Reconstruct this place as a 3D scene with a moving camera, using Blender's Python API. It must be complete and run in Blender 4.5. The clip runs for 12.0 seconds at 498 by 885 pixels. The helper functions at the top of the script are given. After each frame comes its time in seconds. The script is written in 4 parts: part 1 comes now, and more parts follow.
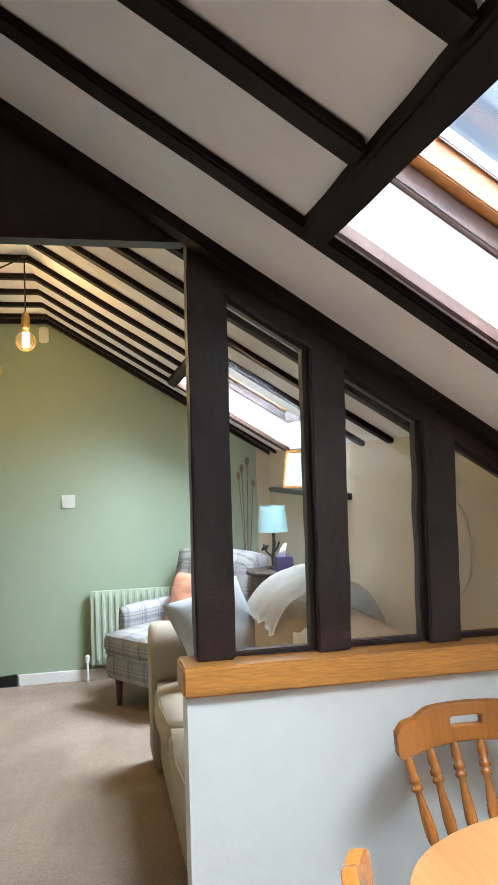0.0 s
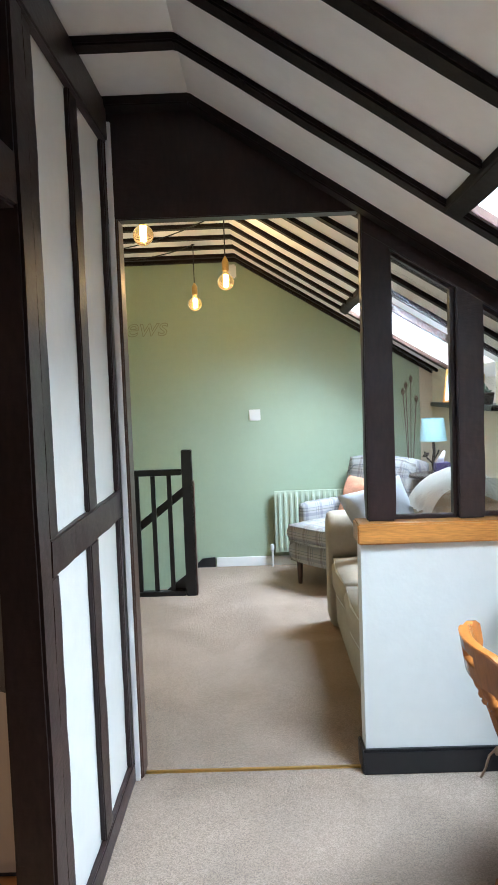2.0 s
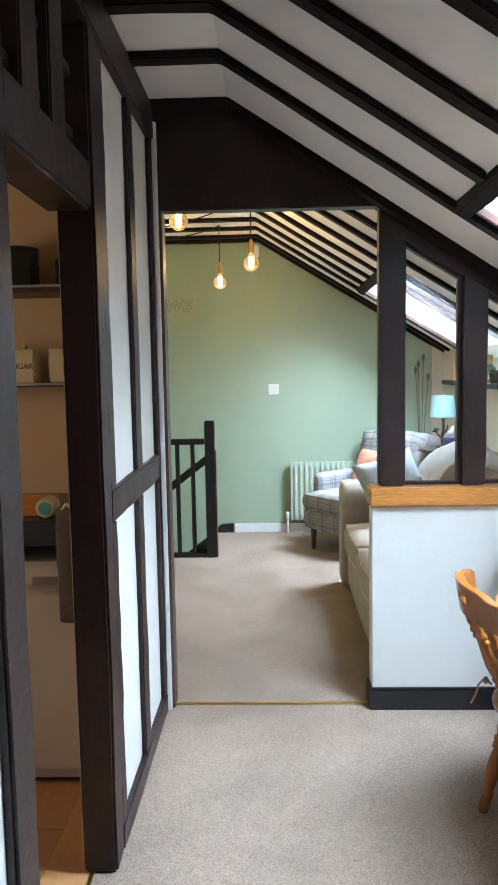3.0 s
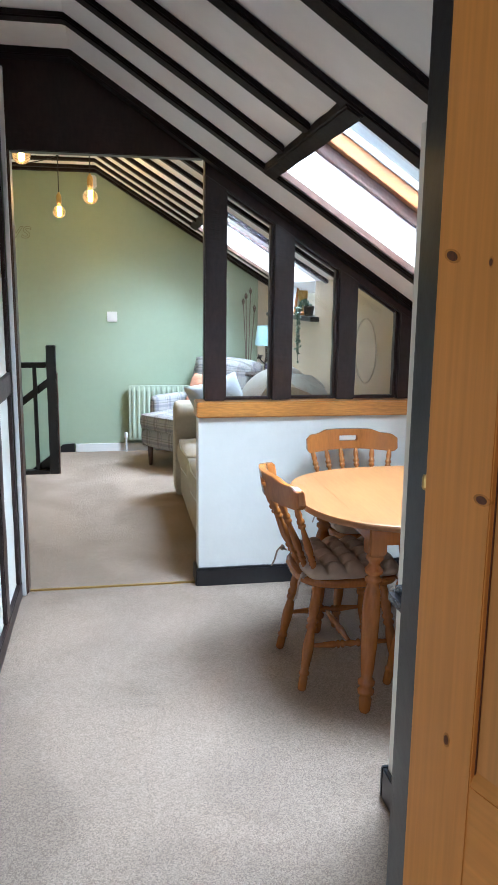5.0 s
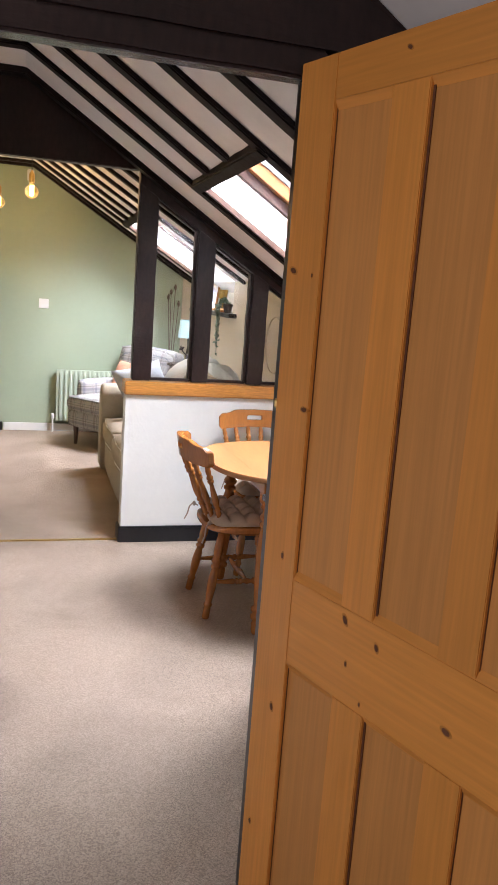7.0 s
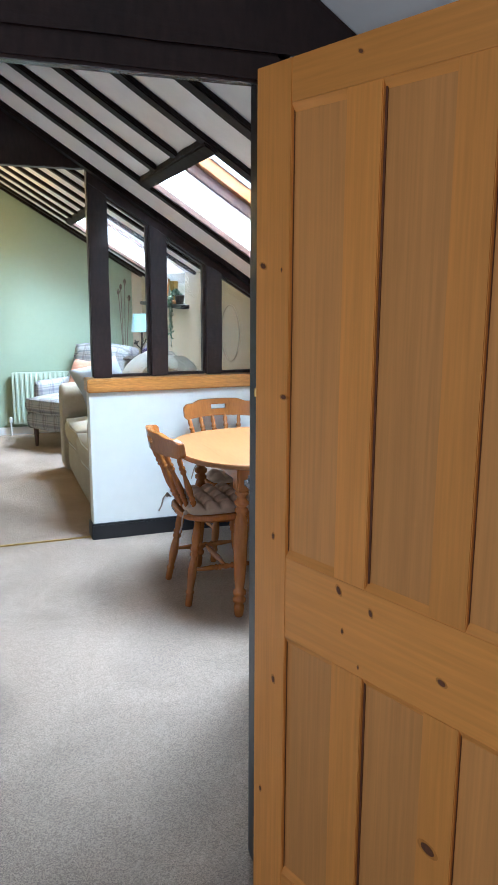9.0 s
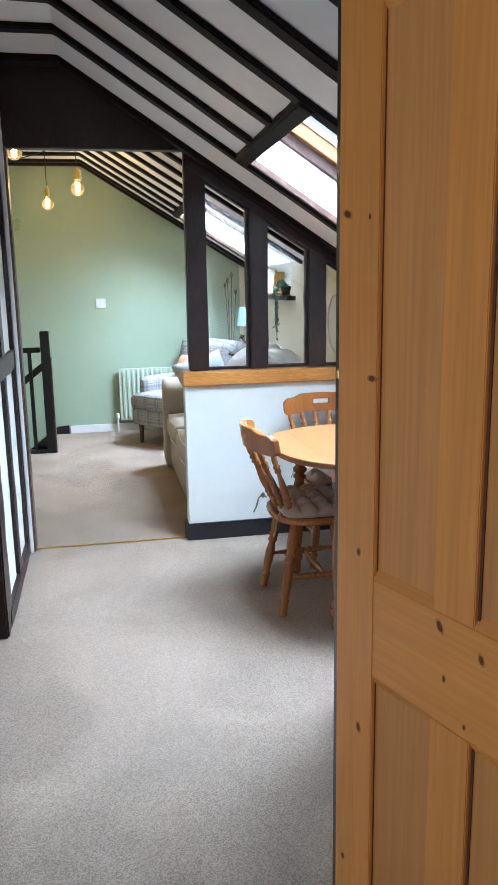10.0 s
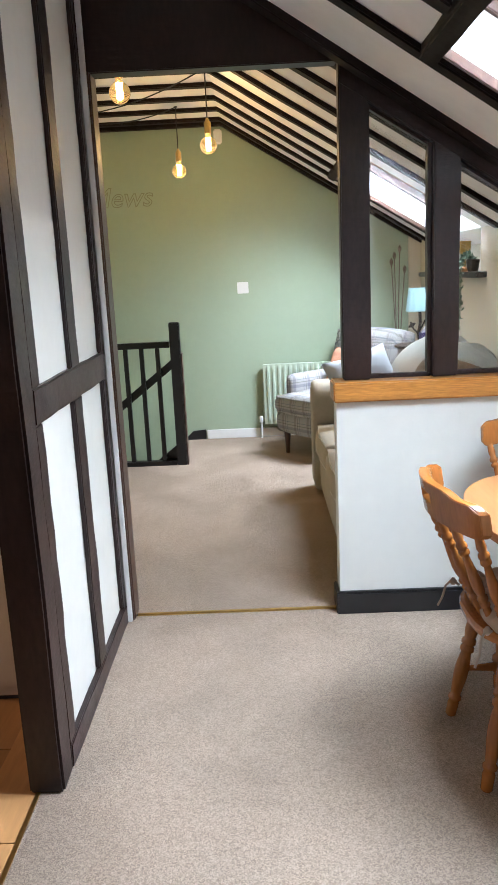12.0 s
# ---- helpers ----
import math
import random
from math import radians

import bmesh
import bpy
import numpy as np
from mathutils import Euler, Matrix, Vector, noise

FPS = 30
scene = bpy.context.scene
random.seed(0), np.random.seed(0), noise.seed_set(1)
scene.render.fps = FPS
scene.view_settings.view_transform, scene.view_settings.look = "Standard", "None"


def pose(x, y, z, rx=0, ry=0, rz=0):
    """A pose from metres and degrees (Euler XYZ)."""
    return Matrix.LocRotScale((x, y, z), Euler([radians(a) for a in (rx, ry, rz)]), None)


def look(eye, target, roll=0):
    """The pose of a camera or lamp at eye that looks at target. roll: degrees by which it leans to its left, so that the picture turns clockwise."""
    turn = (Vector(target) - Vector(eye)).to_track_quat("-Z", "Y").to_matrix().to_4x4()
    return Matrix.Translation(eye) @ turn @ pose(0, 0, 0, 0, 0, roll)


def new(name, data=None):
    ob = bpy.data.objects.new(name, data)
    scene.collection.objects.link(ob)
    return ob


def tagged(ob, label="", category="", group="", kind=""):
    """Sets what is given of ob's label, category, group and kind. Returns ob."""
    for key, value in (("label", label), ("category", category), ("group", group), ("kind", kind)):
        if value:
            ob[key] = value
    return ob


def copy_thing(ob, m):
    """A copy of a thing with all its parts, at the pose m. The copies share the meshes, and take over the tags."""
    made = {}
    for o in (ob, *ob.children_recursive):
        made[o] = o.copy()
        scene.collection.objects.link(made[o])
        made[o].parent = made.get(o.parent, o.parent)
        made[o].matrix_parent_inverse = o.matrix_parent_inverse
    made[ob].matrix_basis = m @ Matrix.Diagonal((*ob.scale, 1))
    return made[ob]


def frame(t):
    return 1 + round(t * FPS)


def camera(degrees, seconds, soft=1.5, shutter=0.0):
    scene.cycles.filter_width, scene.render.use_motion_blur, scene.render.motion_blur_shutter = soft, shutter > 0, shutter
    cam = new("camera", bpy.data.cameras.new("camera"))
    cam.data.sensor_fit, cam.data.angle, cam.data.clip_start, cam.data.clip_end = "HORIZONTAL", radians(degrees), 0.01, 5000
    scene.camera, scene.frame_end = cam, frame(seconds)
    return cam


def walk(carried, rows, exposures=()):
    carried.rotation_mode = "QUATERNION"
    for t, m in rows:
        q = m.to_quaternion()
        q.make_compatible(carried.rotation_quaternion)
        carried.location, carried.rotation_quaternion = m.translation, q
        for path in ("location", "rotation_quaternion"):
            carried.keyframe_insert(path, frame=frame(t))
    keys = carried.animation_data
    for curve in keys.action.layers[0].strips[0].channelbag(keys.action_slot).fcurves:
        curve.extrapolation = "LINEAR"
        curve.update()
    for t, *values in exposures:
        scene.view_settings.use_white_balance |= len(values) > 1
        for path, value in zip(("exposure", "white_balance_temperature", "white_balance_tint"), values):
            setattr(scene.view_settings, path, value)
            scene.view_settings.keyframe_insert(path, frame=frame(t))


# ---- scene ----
cam = camera(36.3, 12.0)
PATH = [
    (0, (-0.222, -2.028, 1.497), (0.184, -0.07, 1.556), -1.7),
    (0.5, (-0.235, -2.167, 1.509), (-0.001, -0.181, 1.482), -0.7),
    (1, (-0.346, -2.38, 1.472), (-0.337, -0.388, 1.29), -1.3),
    (1.5, (-0.379, -2.601, 1.475), (-0.404, -0.612, 1.266), -0.7),
    (2, (-0.345, -2.806, 1.467), (-0.378, -0.811, 1.335), -2.1),
    (2.5, (-0.39, -2.986, 1.477), (-0.489, -0.994, 1.323), -1.4),
    (4.5, (-0.403, -3.569, 1.461), (-0.137, -1.619, 1.109), 0.9),
    (5, (-0.41, -3.714, 1.487), (-0.058, -1.783, 1.106), 0.7),
    (5.5, (-0.401, -3.881, 1.493), (-0.048, -1.948, 1.122), 1.5),
    (6, (-0.469, -4.064, 1.49), (-0.035, -2.147, 1.119), 3.5),
    (6.5, (-0.525, -4.231, 1.498), (-0.015, -2.333, 1.125), 4.4),
    (7, (-0.525, -4.327, 1.474), (0.035, -2.444, 1.101), 4.2),
    (9, (-0.604, -4.383, 1.493), (0.065, -2.542, 1.088), 0.2),
    (9.5, (-0.571, -4.308, 1.465), (-0.002, -2.434, 1.061), -0.3),
    (10, (-0.448, -4.13, 1.422), (-0.071, -2.208, 1.017), -1.0),
    (10.5, (-0.402, -3.919, 1.396), (-0.145, -1.976, 0.994), -1.7),
    (11, (-0.34, -3.633, 1.399), (-0.168, -1.681, 1.001), -2.0),
    (11.5, (-0.286, -3.296, 1.39), (-0.262, -1.337, 0.989), -1.9),
    (12, (-0.28, -2.913, 1.389), (-0.317, -0.961, 0.955), -2.7),
]
EXPOSURES = [(0, 0.08, 5850, 10), (1.5, 0.16, 5550, 8), (2.5, 0.26, 5400, 8), (4.5, 0.26, 5300, 9), (5.5, 0.26, 5500, 11), (6.5, 0.28, 6150, 19), (7.2, 0.34, 6400, 23), (8.8, 0.44, 5150, 7), (10.5, 0.32, 5250, 9), (12, 0.22, 5800, 12)]
walk(cam, [(t, look(eye, target, roll)) for t, eye, target, roll in PATH], EXPOSURES)

# world and light
world = bpy.data.worlds.new("overcast_sky")
scene.world = world
world.use_nodes = True
wn = world.node_tree.nodes
sky = wn.new("ShaderNodeTexSky")
sky.sky_type, sky.sun_disc = "NISHITA", False
sky.sun_elevation, sky.sun_rotation = radians(42), radians(110)
sky.air_density, sky.dust_density = 1.6, 5.0
wn["Background"].inputs[1].default_value = 0.15
world.node_tree.links.new(sky.outputs[0], wn["Background"].inputs[0])
sun = new("sun", bpy.data.lights.new("sun", "SUN"))
sun.data.energy, sun.data.angle, sun.data.color = 0.5, radians(12), (1.0, 0.95, 0.88)
sun.matrix_world = look((6, 2, 6), (0, 0, 0))


def area(name, eye, target, w, h, watts, color, spread=180):
    ob = new(name, bpy.data.lights.new(name, "AREA"))
    ob.data.shape, ob.data.size, ob.data.size_y = "RECTANGLE", w, h
    ob.data.energy, ob.data.color = watts, color
    ob.data.spread = radians(spread)
    ob.matrix_world = look(eye, target)
    return ob


area("skylight_dining_daylight", (0.95, -1.02, 2.40), (0.66, -1.08, 1.40), 0.75, 1.00, 71, (0.82, 0.93, 1.0), 140)
area("skylight_lounge_daylight", (0.98, 2.40, 2.34), (0.45, 2.46, 1.40), 0.70, 0.85, 64, (0.82, 0.93, 1.0), 130)
# lamp for an unseen, assumed window whose light falls on the open door
area("bedroom_assumed_daylight", (-1.75, -4.3, 1.35), (0.3, -3.6, 1.2), 0.9, 1.0, 9.5, (0.97, 0.95, 0.93))
# added warm fill for the kitchen; no window stands behind this lamp
area("kitchen_warm_fill", (-2.5, -1.2, 1.5), (-1.4, -0.4, 1.0), 0.5, 0.6, 5, (1.0, 0.66, 0.36))


# ---- materials
def mat(name, color, rough=0.6, metal=0.0, var=0.12, scale=6.0, bump=0.0, bump_scale=80.0, grain=None, spec=0.5, vary=0.0, ridges=None):
    """A plain procedural surface: two scales of colour variation, bump, optional stretched grain (x, y, z)."""
    m = bpy.data.materials.new(name)
    m.use_nodes = True
    nt = m.node_tree
    n, l = nt.nodes, nt.links
    b = n["Principled BSDF"]
    b.inputs["Roughness"].default_value, b.inputs["Metallic"].default_value = rough, metal
    b.inputs["Specular IOR Level"].default_value = spec
    tc = n.new("ShaderNodeTexCoord")
    mp = n.new("ShaderNodeMapping")
    l.new(tc.outputs["Object"], mp.inputs[0])
    mp.inputs["Scale"].default_value = grain or (1, 1, 1)
    big = n.new("ShaderNodeTexNoise")
    big.inputs["Scale"].default_value, big.inputs["Detail"].default_value = scale, 5
    fine = n.new("ShaderNodeTexNoise")
    fine.inputs["Scale"].default_value, fine.inputs["Detail"].default_value = scale * 9, 4
    l.new(mp.outputs[0], big.inputs[0])
    l.new(mp.outputs[0], fine.inputs[0])
    add = n.new("ShaderNodeMath")
    add.operation = "ADD"
    l.new(big.outputs[0], add.inputs[0])
    l.new(fine.outputs[0], add.inputs[1])
    ramp = n.new("ShaderNodeMapRange")
    ramp.inputs[1].default_value, ramp.inputs[2].default_value = 0.6, 1.4
    ramp.inputs[3].default_value, ramp.inputs[4].default_value = 1 - var, 1 + var
    l.new(add.outputs[0], ramp.inputs[0])
    last = ramp.outputs[0]
    if vary:
        info = n.new("ShaderNodeObjectInfo")
        r2 = n.new("ShaderNodeMapRange")
        r2.inputs[3].default_value, r2.inputs[4].default_value = 1 - vary, 1 + vary
        l.new(info.outputs["Random"], r2.inputs[0])
        mu = n.new("ShaderNodeMath")
        mu.operation = "MULTIPLY"
        l.new(last, mu.inputs[0])
        l.new(r2.outputs[0], mu.inputs[1])
        last = mu.outputs[0]
    mul = n.new("ShaderNodeMix")
    mul.data_type, mul.blend_type = "RGBA", "MULTIPLY"
    mul.inputs[0].default_value = 1
    mul.inputs[6].default_value = (*color, 1)
    l.new(last, mul.inputs[7])
    l.new(mul.outputs[2], b.inputs["Base Color"])
    if bump:
        bn = n.new("ShaderNodeTexNoise")
        bn.inputs["Scale"].default_value, bn.inputs["Detail"].default_value = bump_scale, 6
        if ridges:
            rm = n.new("ShaderNodeMapping")
            rm.inputs["Scale"].default_value = ridges
            l.new(tc.outputs["Object"], rm.inputs[0])
            l.new(rm.outputs[0], bn.inputs[0])
        else:
            l.new(mp.outputs[0], bn.inputs[0])
        bu = n.new("ShaderNodeBump")
        bu.inputs["Strength"].default_value, bu.inputs["Distance"].default_value = bump, 0.004
        l.new(bn.outputs[0], bu.inputs["Height"])
        l.new(bu.outputs[0], b.inputs["Normal"])
    return m


def carpet_mat():
    """Twist pile: tufts a few millimetres wide, each of its own shade, and soft trodden patches."""
    m = mat("beige_twist_carpet", (0.375, 0.288, 0.222), 0.95, var=0.03, scale=3.0, spec=0.08)
    nt = m.node_tree
    n, l = nt.nodes, nt.links
    b = n["Principled BSDF"]
    tc = n.new("ShaderNodeTexCoord")
    vo = n.new("ShaderNodeTexVoronoi")
    vo.inputs["Scale"].default_value = 290
    l.new(tc.outputs["Object"], vo.inputs["Vector"])
    no = n.new("ShaderNodeTexNoise")
    no.inputs["Scale"].default_value, no.inputs["Detail"].default_value = 430, 3
    l.new(tc.outputs["Object"], no.inputs["Vector"])
    sep = n.new("ShaderNodeSeparateColor")
    l.new(vo.outputs["Color"], sep.inputs[0])
    ad = n.new("ShaderNodeMath"); ad.operation = "ADD"
    l.new(sep.outputs[0], ad.inputs[0]); l.new(no.outputs[0], ad.inputs[1])
    mr = n.new("ShaderNodeMapRange")
    mr.inputs[1].default_value, mr.inputs[2].default_value = 0.3, 1.6
    mr.inputs[3].default_value, mr.inputs[4].default_value = 0.60, 1.38
    l.new(ad.outputs[0], mr.inputs[0])
    old = b.inputs["Base Color"].links[0].from_socket
    mx = n.new("ShaderNodeMix"); mx.data_type, mx.blend_type = "RGBA", "MULTIPLY"; mx.inputs[0].default_value = 1
    l.new(old, mx.inputs[6]); l.new(mr.outputs[0], mx.inputs[7]); l.new(mx.outputs[2], b.inputs["Base Color"])
    tr = n.new("ShaderNodeTexNoise")
    tr.inputs["Scale"].default_value, tr.inputs["Detail"].default_value, tr.inputs["Distortion"].default_value = 1.5, 3, 0.8
    l.new(tc.outputs["Object"], tr.inputs["Vector"])
    tm = n.new("ShaderNodeMapRange")
    tm.inputs[1].default_value, tm.inputs[2].default_value = 0.42, 0.62
    tm.inputs[3].default_value, tm.inputs[4].default_value = 1.04, 0.84
    l.new(tr.outputs[0], tm.inputs[0])
    m2 = n.new("ShaderNodeMix"); m2.data_type, m2.blend_type = "RGBA", "MULTIPLY"; m2.inputs[0].default_value = 1
    l.new(mx.outputs[2], m2.inputs[6]); l.new(tm.outputs[0], m2.inputs[7]); l.new(m2.outputs[2], b.inputs["Base Color"])
    bu = n.new("ShaderNodeBump")
    bu.inputs["Strength"].default_value, bu.inputs["Distance"].default_value = 0.8, 0.004
    l.new(ad.outputs[0], bu.inputs["Height"]); l.new(bu.outputs[0], b.inputs["Normal"])
    return m


PLASTER = mat("white_plaster", (0.765, 0.755, 0.695), 0.75, var=0.03, scale=2, bump=0.25, bump_scale=40)
CEIL = mat("ceiling_plaster", (0.86, 0.85, 0.83), 0.85, var=0.04, scale=2, bump=0.3, bump_scale=30)
TIMBER = mat("black_stained_timber", (0.024, 0.0118, 0.0108), 0.42, var=0.6, scale=7, bump=0.4, bump_scale=9, grain=(1, 1, 0.35), spec=0.42, ridges=(2.5, 2.5, 8))
BEAM = mat("black_stained_rafter", (0.0125, 0.0080, 0.0072), 0.6, var=0.5, scale=5, bump=0.7, bump_scale=14, spec=0.16, ridges=(3, 1, 1))
BROWN = mat("dark_brown_wood", (0.075, 0.036, 0.024), 0.4, var=0.3, scale=6, bump=0.3, grain=(1, 1, 0.15))
OAK = mat("varnished_oak", (0.46, 0.195, 0.042), 0.3, var=0.45, scale=26, bump=0.4, bump_scale=70, grain=(0.09, 1, 1))
PINE = mat("stripped_pine", (0.70, 0.288, 0.056), 0.42, var=0.17, scale=14, bump=0.15, bump_scale=60, grain=(1, 1, 0.035), vary=0.10, spec=0.35)
PINE_P = mat("stripped_pine_panel", (0.62, 0.276, 0.074), 0.5, var=0.16, scale=16, bump=0.15, bump_scale=60, grain=(1, 1, 0.03), vary=0.08, spec=0.3)
PINE_H = mat("stripped_pine_rail", (0.71, 0.294, 0.057), 0.42, var=0.17, scale=12, bump=0.15, bump_scale=60, grain=(0.04, 1, 1), vary=0.08, spec=0.35)
HONEY = mat("honey_lacquered_wood", (0.305, 0.104, 0.019), 0.24, var=0.22, scale=12, bump=0.08, grain=(1, 1, 0.15))
TOPWOOD = mat("honey_table_top", (0.265, 0.120, 0.042), 0.36, var=0.2, scale=12, bump=0.05, grain=(0.1, 1, 1), spec=0.35)
GREEN = mat("sage_green_paint", (0.345, 0.42, 0.30), 0.7, var=0.03, scale=2, bump=0.2, bump_scale=60)
BEIGE = mat("beige_paint", (0.62, 0.55, 0.42), 0.75, var=0.04, scale=2, bump=0.2, bump_scale=60)
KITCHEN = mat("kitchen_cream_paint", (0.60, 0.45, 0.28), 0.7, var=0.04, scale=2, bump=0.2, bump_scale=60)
RADIATOR = mat("sage_radiator_enamel", (0.46, 0.53, 0.41), 0.35, var=0.03, scale=3)
BLACK = mat("black_gloss_paint", (0.012, 0.012, 0.014), 0.35, var=0.2, scale=5, bump=0.2, bump_scale=30)
WHITE = mat("white_gloss_paint", (0.80, 0.80, 0.79), 0.35, var=0.03, scale=4)
PLASTIC = mat("white_plastic", (0.78, 0.78, 0.76), 0.3, var=0.02)
CARPET = carpet_mat()
CREAM = mat("cream_cotton_upholstery", (0.46, 0.40, 0.31), 0.85, var=0.07, scale=5, bump=0.4, bump_scale=260, spec=0.2)
FLEECE = mat("white_fleece", (0.72, 0.70, 0.64), 0.95, var=0.07, scale=8, bump=0.9, bump_scale=120, spec=0.1)
PILLOW = mat("pale_grey_cotton", (0.45, 0.475, 0.50), 0.9, var=0.06, scale=6, bump=0.4, bump_scale=140, spec=0.2)
PINK = mat("peach_velvet", (0.55, 0.27, 0.17), 0.8, var=0.2, scale=9, bump=0.6, bump_scale=40, spec=0.3)
PAD = mat("grey_brown_seat_pad", (0.40, 0.300, 0.225), 0.92, var=0.08, scale=8, bump=0.4, bump_scale=260, spec=0.12)
SASH = mat("golden_pine_sash", (0.22, 0.076, 0.015), 0.35, var=0.4, scale=22, bump=0.3, bump_scale=70, grain=(0.09, 1, 1))
BRASS = mat("aged_brass", (0.55, 0.36, 0.12), 0.35, metal=1.0, var=0.15, scale=8)
STEEL = mat("grey_steel", (0.45, 0.45, 0.46), 0.35, metal=1.0, var=0.1)
AQUA = mat("pale_blue_lampshade_linen", (0.38, 0.58, 0.60), 0.8, var=0.05, scale=10, bump=0.3, bump_scale=300)
BRONZE = mat("dark_bronze_resin", (0.05, 0.035, 0.025), 0.5, var=0.3, scale=20, bump=0.5, bump_scale=90)
PURPLE = mat("purple_patterned_card", (0.09, 0.07, 0.20), 0.6, var=0.7, scale=40)
PAPER = mat("white_paper", (0.80, 0.81, 0.84), 0.8, var=0.02)
PRINT = mat("pale_blue_print", (0.42, 0.52, 0.75), 0.8, var=0.02)
LEAF = mat("grey_green_leaves", (0.11, 0.18, 0.12), 0.6, var=0.3, scale=30)
SLATE = mat("dark_slate_laminate", (0.05, 0.055, 0.07), 0.22, var=0.25, scale=20)
CAN = mat("cream_enamel_tin", (0.66, 0.58, 0.40), 0.35, var=0.03)
APPL = mat("white_appliance_enamel", (0.62, 0.55, 0.47), 0.35, var=0.02)
DARKBOX = mat("black_bread_bin", (0.015, 0.018, 0.016), 0.3, var=0.2)
LAMINATE = mat("wood_laminate_plank", (0.50, 0.26, 0.10), 0.35, var=0.15, scale=8, grain=(1, 0.12, 1), vary=0.15)
TOWEL = mat("grey_knit_towel", (0.12, 0.11, 0.10), 0.95, var=0.2, scale=30, bump=0.6, bump_scale=200)
STEM = mat("dried_stem_brown", (0.16, 0.12, 0.09), 0.8, var=0.2)
CORD = mat("black_flex", (0.012, 0.012, 0.012), 0.5, var=0.1)
KNOT = mat("pine_knot", (0.13, 0.042, 0.014), 0.7, var=0.5, scale=60)
INK = mat("dark_brown_lettering", (0.05, 0.03, 0.02), 0.6)
WIRE = mat("pale_gold_wire_lettering", (0.24, 0.25, 0.15), 0.5, var=0.1)


def plaid():
    """Woven check: cream ground with grey and rust bands in both directions."""
    m = mat("plaid_wool", (0.5, 0.45, 0.42), 0.9, var=0.06, scale=20, bump=0.4, bump_scale=260, spec=0.2)
    nt = m.node_tree
    n, l = nt.nodes, nt.links
    tc = n.new("ShaderNodeTexCoord")
    sep = n.new("ShaderNodeSeparateXYZ")
    l.new(tc.outputs["Object"], sep.inputs[0])
    col = None
    for k, (axis, freq, dark) in enumerate((("X", 7.0, (0.31, 0.31, 0.34)), ("Y", 7.0, (0.33, 0.31, 0.31)), ("Z", 7.0, (0.31, 0.31, 0.34)))):
        mu = n.new("ShaderNodeMath"); mu.operation = "MULTIPLY"; mu.inputs[1].default_value = freq
        l.new(sep.outputs[axis], mu.inputs[0])
        fr = n.new("ShaderNodeMath"); fr.operation = "FRACT"
        l.new(mu.outputs[0], fr.inputs[0])
        rp = n.new("ShaderNodeValToRGB")
        rp.color_ramp.interpolation = "CONSTANT"
        e = rp.color_ramp.elements
        e[0].position, e[0].color = 0.0, (1, 1, 1, 1)
        e[1].position, e[1].color = 0.45, (*[c * 2.4 for c in dark], 1)
        for p, c in ((0.62, (1, 1, 1)), (0.72, (0.66, 0.64, 0.62)), (0.76, (1, 1, 1)), (0.88, (0.62, 0.66, 0.75)), (0.91, (1, 1, 1))):
            x = e.new(p); x.color = (*c, 1)
        l.new(fr.outputs[0], rp.inputs[0])
        if col is None:
            col = rp.outputs[0]
        else:
            mx = n.new("ShaderNodeMix"); mx.data_type, mx.blend_type = "RGBA", "MULTIPLY"; mx.inputs[0].default_value = 1
            l.new(col, mx.inputs[6]); l.new(rp.outputs[0], mx.inputs[7]); col = mx.outputs[2]
    mx = n.new("ShaderNodeMix"); mx.data_type, mx.blend_type = "RGBA", "MULTIPLY"; mx.inputs[0].default_value = 1
    mx.inputs[6].default_value = (0.37, 0.36, 0.345, 1)
    l.new(col, mx.inputs[7]); l.new(mx.outputs[2], n["Principled BSDF"].inputs["Base Color"])
    return m


PLAID = plaid()


def glass_mat(name, tint=(1, 1, 1), rough=0.0):
    m = bpy.data.materials.new(name)
    m.use_nodes = True
    b = m.node_tree.nodes["Principled BSDF"]
    b.inputs["Base Color"].default_value = (*tint, 1)
    b.inputs["Transmission Weight"].default_value, b.inputs["Roughness"].default_value = 1.0, rough
    b.inputs["IOR"].default_value = 1.45
    return m


def glow_mat(name, color, strength):
    m = bpy.data.materials.new(name)
    m.use_nodes = True
    b = m.node_tree.nodes["Principled BSDF"]
    b.inputs["Emission Color"].default_value, b.inputs["Emission Strength"].default_value = (*color, 1), strength
    return m


GLASS = glass_mat("window_glass")
AMBER = glass_mat("amber_bulb_glass", (1.0, 0.74, 0.40))
amber = AMBER.node_tree.nodes["Principled BSDF"]
amber.inputs["Emission Color"].default_value, amber.inputs["Emission Strength"].default_value = (1.0, 0.62, 0.22, 1), 0.12
FILAMENT = glow_mat("glowing_filament", (1.0, 0.58, 0.18), 40)


